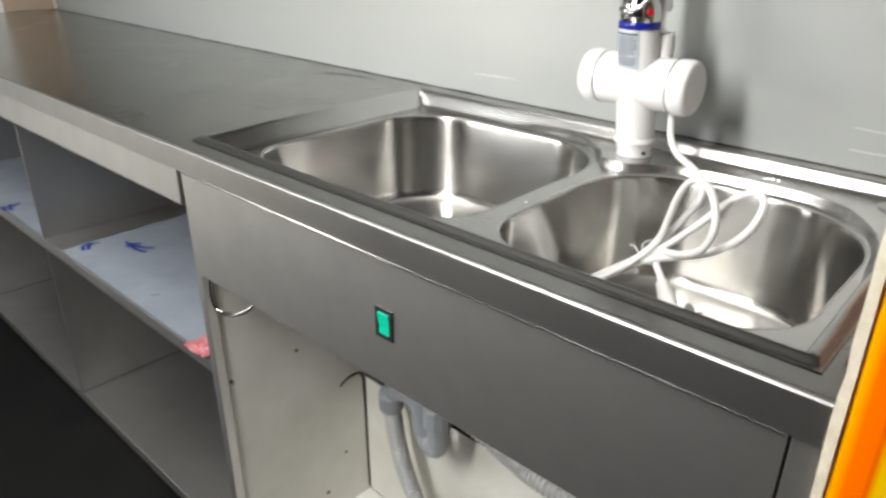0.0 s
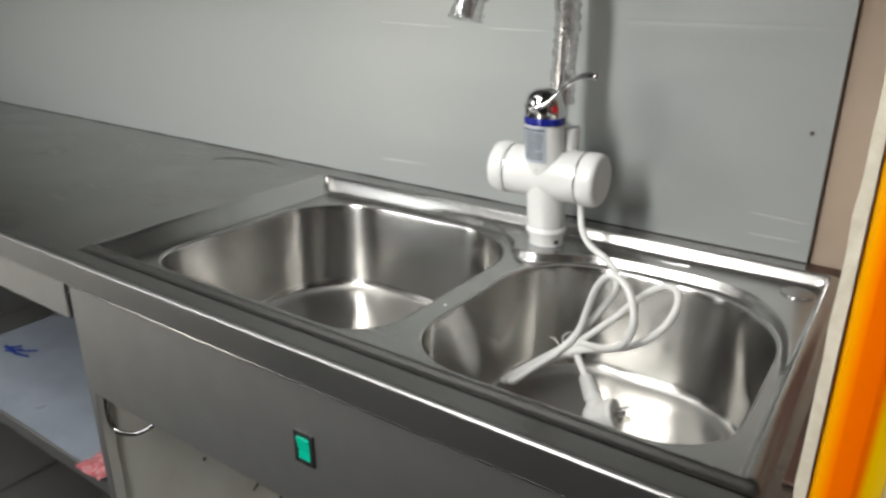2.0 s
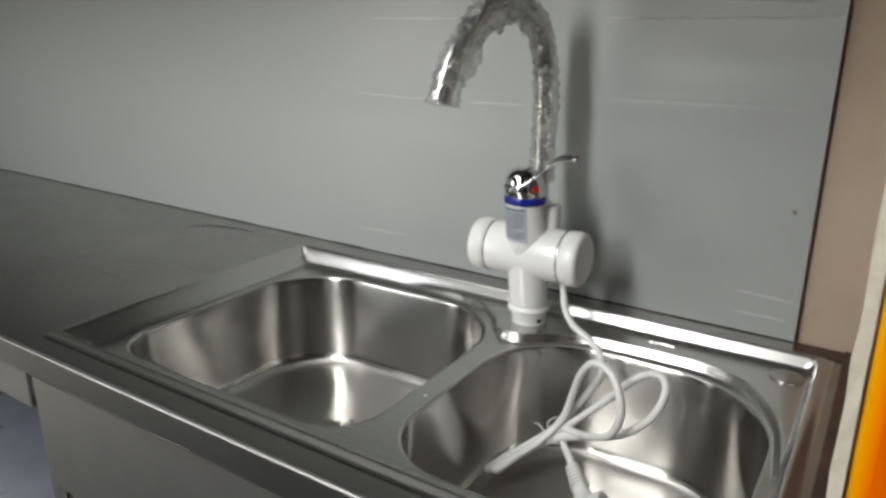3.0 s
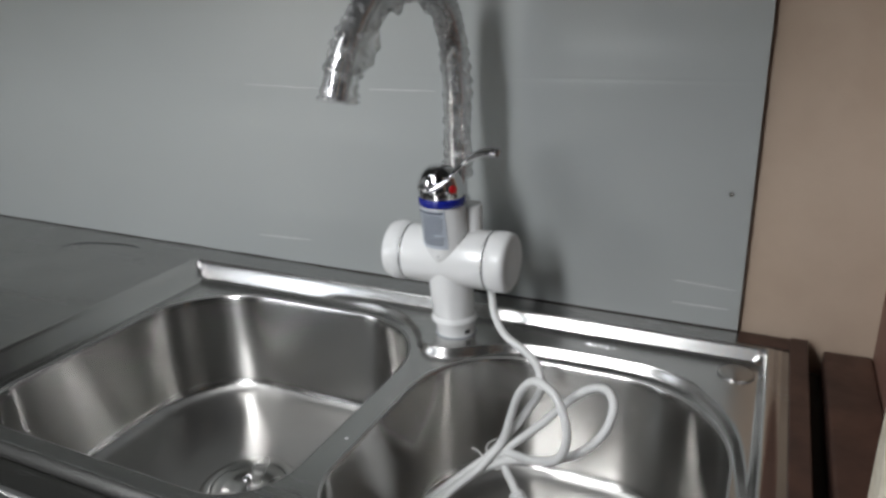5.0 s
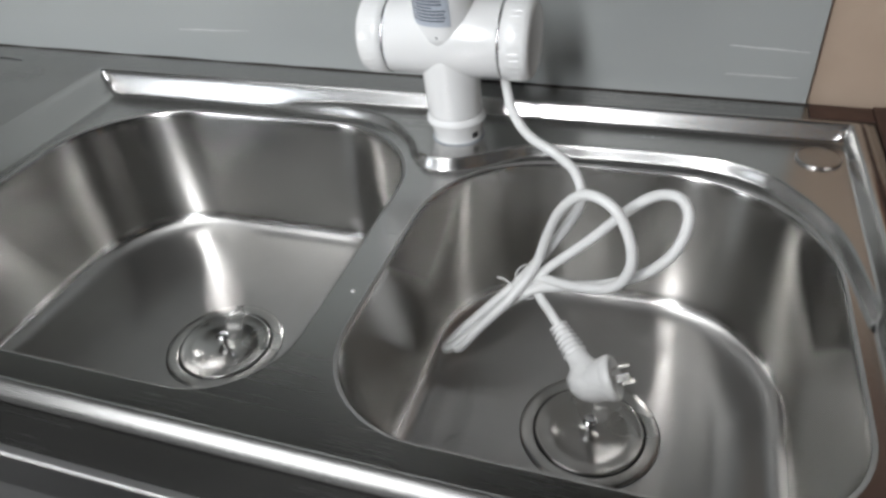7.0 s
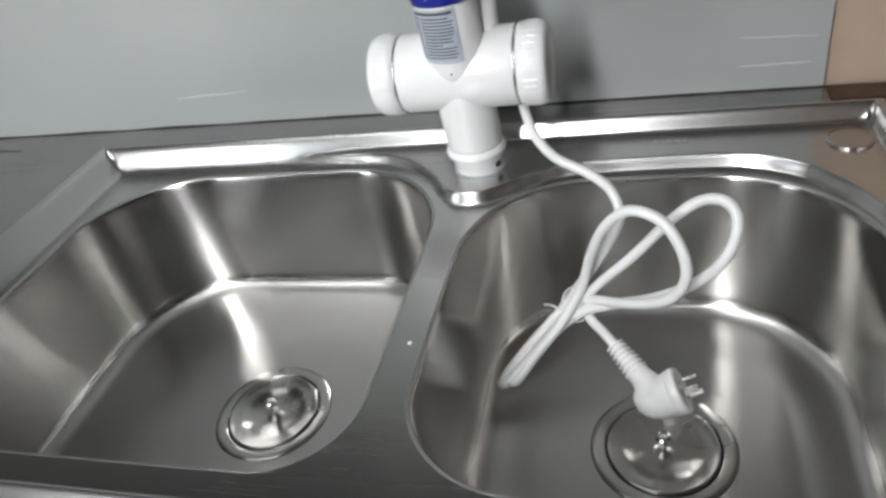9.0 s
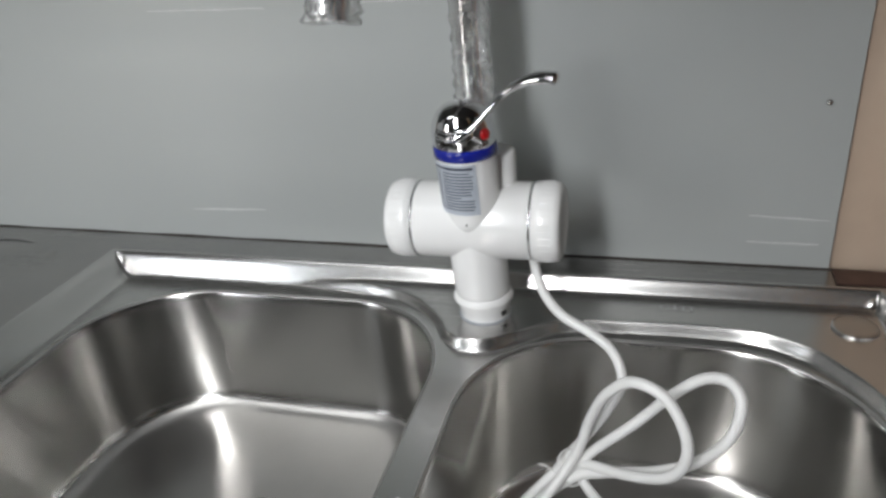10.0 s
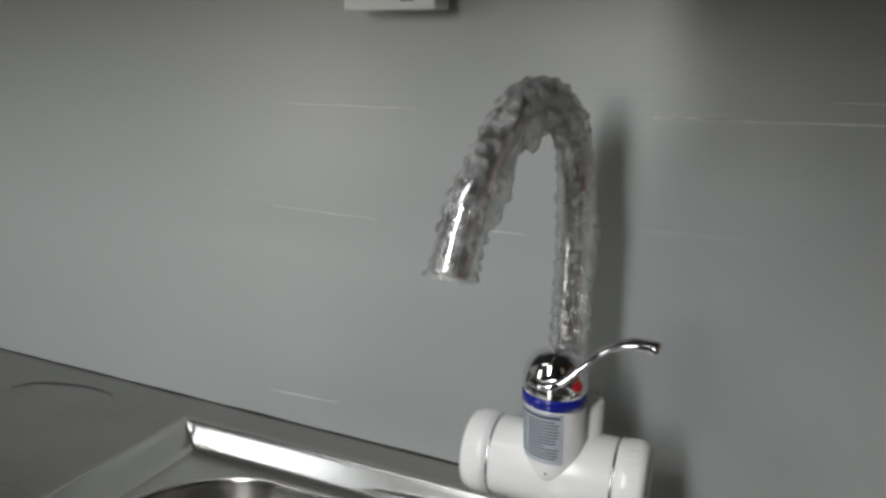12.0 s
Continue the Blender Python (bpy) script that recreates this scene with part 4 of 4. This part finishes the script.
def strokes(seed, cx, cy, z, size, parent, count=5):
    rng = random.Random(seed)
    for i in range(count):
        a = rng.uniform(-0.6, 0.6) + (1.2 if i % 2 else 0.0)
        w, o = size * rng.uniform(0.35, 0.9), Vector((rng.uniform(-1, 1), rng.uniform(-1, 1))) * size * 0.35
        d = Vector((math.cos(a), math.sin(a))) * w * 0.5
        pts = [(cx + o.x - d.x, cy + o.y - d.y, z), (cx + o.x + d.y * 0.15, cy + o.y - d.x * 0.15, z), (cx + o.x + d.x, cy + o.y + d.y, z)]
        part("ink_stroke", tube(smooth_path(pts, 5), 0.0036, 6, flat=0.10), INK_BLUE, parent)


def build_film(x0, x1, seed, spots):
    f = empty("protective_film", "bluish-white protective film with blue marker strokes on the shelf", "film", "shelf films")
    rng = random.Random(seed)
    bm = bmesh.new()
    nx, ny = 40, 26
    g = [[bm.verts.new((x0 + (x1 - x0) * i / nx, -0.433 + 0.462 * j / ny, 0.4394 + 0.0006 * rng.random() + 0.0012 * max(0, noise.noise((i * 0.35, j * 0.35, seed))))) for j in range(ny + 1)] for i in range(nx + 1)]
    for i in range(nx):
        for j in range(ny):
            bm.faces.new((g[i][j], g[i + 1][j], g[i + 1][j + 1], g[i][j + 1]))
    part("sheet", bm, FILM, f, smooth=True)
    for k, (x, y, s) in enumerate(spots):
        strokes(seed * 10 + k, x, y, 0.4412, s, f)
    return f


build_film(-0.66, -0.056, 3, ((-0.566, -0.326, 0.062), (-0.672 + 0.03, -0.386, 0.04), (-0.30, -0.21, 0.05), (-0.40, -0.05, 0.06)))
build_film(-1.44, -0.76, 5, ((-1.01, -0.424, 0.05), (-1.2, -0.25, 0.06)))
bm = bmesh.new()
rng = random.Random(2)
g = [[bm.verts.new((-0.125 + 0.068 * i / 10, -0.436 + 0.036 * j / 6 - 0.01 * (j == 0), 0.4415 + 0.010 * rng.random() * (0.3 + 0.7 * i / 10))) for j in range(7)] for i in range(11)]
for i in range(10):
    for j in range(6):
        bm.faces.new((g[i][j], g[i + 1][j], g[i + 1][j + 1], g[i][j + 1]))
tagged(link("tape_scrap", bm, TAPE_RED), "crumpled red and white tape scrap on the shelf edge", "tape")

# ---- at the worktop's end ----
bm = box(0.8150, 0.8612, -0.44, WALL_Y + 0.004, 0.74, 0.792)
tagged(link("end_board", bm, BROWN_BOARD, bevel=0.003), "stained brown board beside the worktop's end", "board")
tagged(link("trim", box(0.7815, 0.7985, -0.398, WALL_Y - 0.003, TOP + 0.0004, TOP + 0.0040), BROWN_BOARD, bevel=0.001), "brown strip along the worktop's end", "trim", kind="structure")
tagged(link("trim", box(0.7300, 0.7812, 0.0265, WALL_Y - 0.003, TOP + 0.0004, TOP + 0.0022), BROWN_BOARD, bevel=0.0006), "stained brown strip at the foot of the beige wall", "trim", kind="structure")
tagged(link("gap_strip", box(0.8000, 0.8145, -0.44, WALL_Y + 0.004, 0.70, 0.762), DARK_JOINT_SHADE), "dark strip in the gap between worktop and board", "gap", kind="structure")

def leaning(rows):
    """The post stands a hair out of plumb."""
    return [[(x + 0.0068 - 0.004 * (z - 0.85), y, z) for x, y, z in row] for row in rows]


post = empty("lacquered_post", "glossy orange and yellow post with a chipped cream edge", "post")
PZ0, PZ1 = FLOOR, CEIL
loops = []
for z in (PZ0, 0.5, 1.0, 1.5, PZ1):
    loops.append([(0.7925, -0.446, z), (0.7925, -0.460, z), (0.7960, -0.4665, z), (0.8025, -0.470, z), (0.8125, -0.4715, z), (0.8255, -0.470, z), (0.8355, -0.466, z), (0.8395, -0.460, z), (0.8585, -0.459, z), (0.8585, -0.446, z)])
part("lacquered_face", rings(leaning(loops)), ORANGE, post, smooth=False, bevel=0.002)
rng = random.Random(6)
loops = [[(0.7856 + rng.uniform(-0.0006, 0.0006), -0.446, PZ0 + (PZ1 - PZ0) * i / 120), (0.7856 + rng.uniform(-0.0008, 0.0008), -0.4635, PZ0 + (PZ1 - PZ0) * i / 120), (0.7920, -0.4650 + rng.uniform(-0.0006, 0.0006), PZ0 + (PZ1 - PZ0) * i / 120), (0.7920, -0.446, PZ0 + (PZ1 - PZ0) * i / 120)] for i in range(121)]
part("board_edge", rings(leaning(loops)), BOARD_CREAM, post, "chipped cream board edge")

# ---- on the wall ----
sb = empty("wall_socket", "white plastic socket box on the grey wall", "socket")
part("housing", box(0.194, 0.280, WALL_Y - 0.034, WALL_Y - 0.0005, 1.260, 1.346), WHITE_PLASTIC, sb, bevel=0.003, segments=3)
part("face_plate", box(0.191, 0.283, WALL_Y - 0.041, WALL_Y - 0.0345, 1.257, 1.349), WHITE_PLASTIC, sb, bevel=0.003, segments=3)
bm = bmesh.new()
for x0, x1, z0, z1 in ((0.250, 0.262, 1.2640, 1.2648), (0.250, 0.2508, 1.2648, 1.269), (0.256, 0.2568, 1.2648, 1.270), (0.2612, 0.262, 1.2648, 1.2675)):
    box(x0, x1, WALL_Y - 0.0414, WALL_Y - 0.0408, z0, z1, bm)
part("printed_mark", bm, INK, sb)
PALE = plain("pale line", (0.80, 0.81, 0.80), (0.55, 0.56, 0.55), 0.4, 60.0)
# thin pale lines that run along the wall sheet
for xa, xb, z, dz, h in ((0.468, 0.726, 1.1695, 0.0, 0.0011), (0.60, 0.727, 1.1855, -0.001, 0.0007), (0.09, 0.245, 1.171, -0.001, 0.0005), (0.064, 0.20, 1.059, -0.003, 0.0006), (0.265, 0.36, 1.0565, 0.0, 0.0005), (0.055, 0.15, 0.836, 0.003, 0.0006), (0.655, 0.722, 0.852, -0.003, 0.0005), (0.656, 0.716, 0.825, 0.0, 0.0006)):
    scratch = smooth_path([(xa + (xb - xa) * i / 6, wall_y(xa + (xb - xa) * i / 6) - 0.0002, z + dz * i / 6 + 0.0007 * noise.noise((xa * 9, i * 0.9, 3))) for i in range(7)], 4)
    tagged(link("scratch", tube(scratch, lambda u: h * (0.25 + 0.75 * math.sin(math.pi * min(1, max(0, u * 0.9 + 0.08)))), 6), PALE), "pale thin line on the grey wall sheet", "scratch", "wall scratches")
tagged(link("wall_screw", lathe([(0.0026, 0.0), (0.0026, 0.001), (0.0016, 0.0022), (0.0003, 0.0025)], Matrix.Translation((0.707, WALL_Y, 0.957)) @ pose(0, 0, 0, 90, 0, 0), 14), STEEL_DRAIN, smooth=True), "small screw head in the grey wall", "screw")
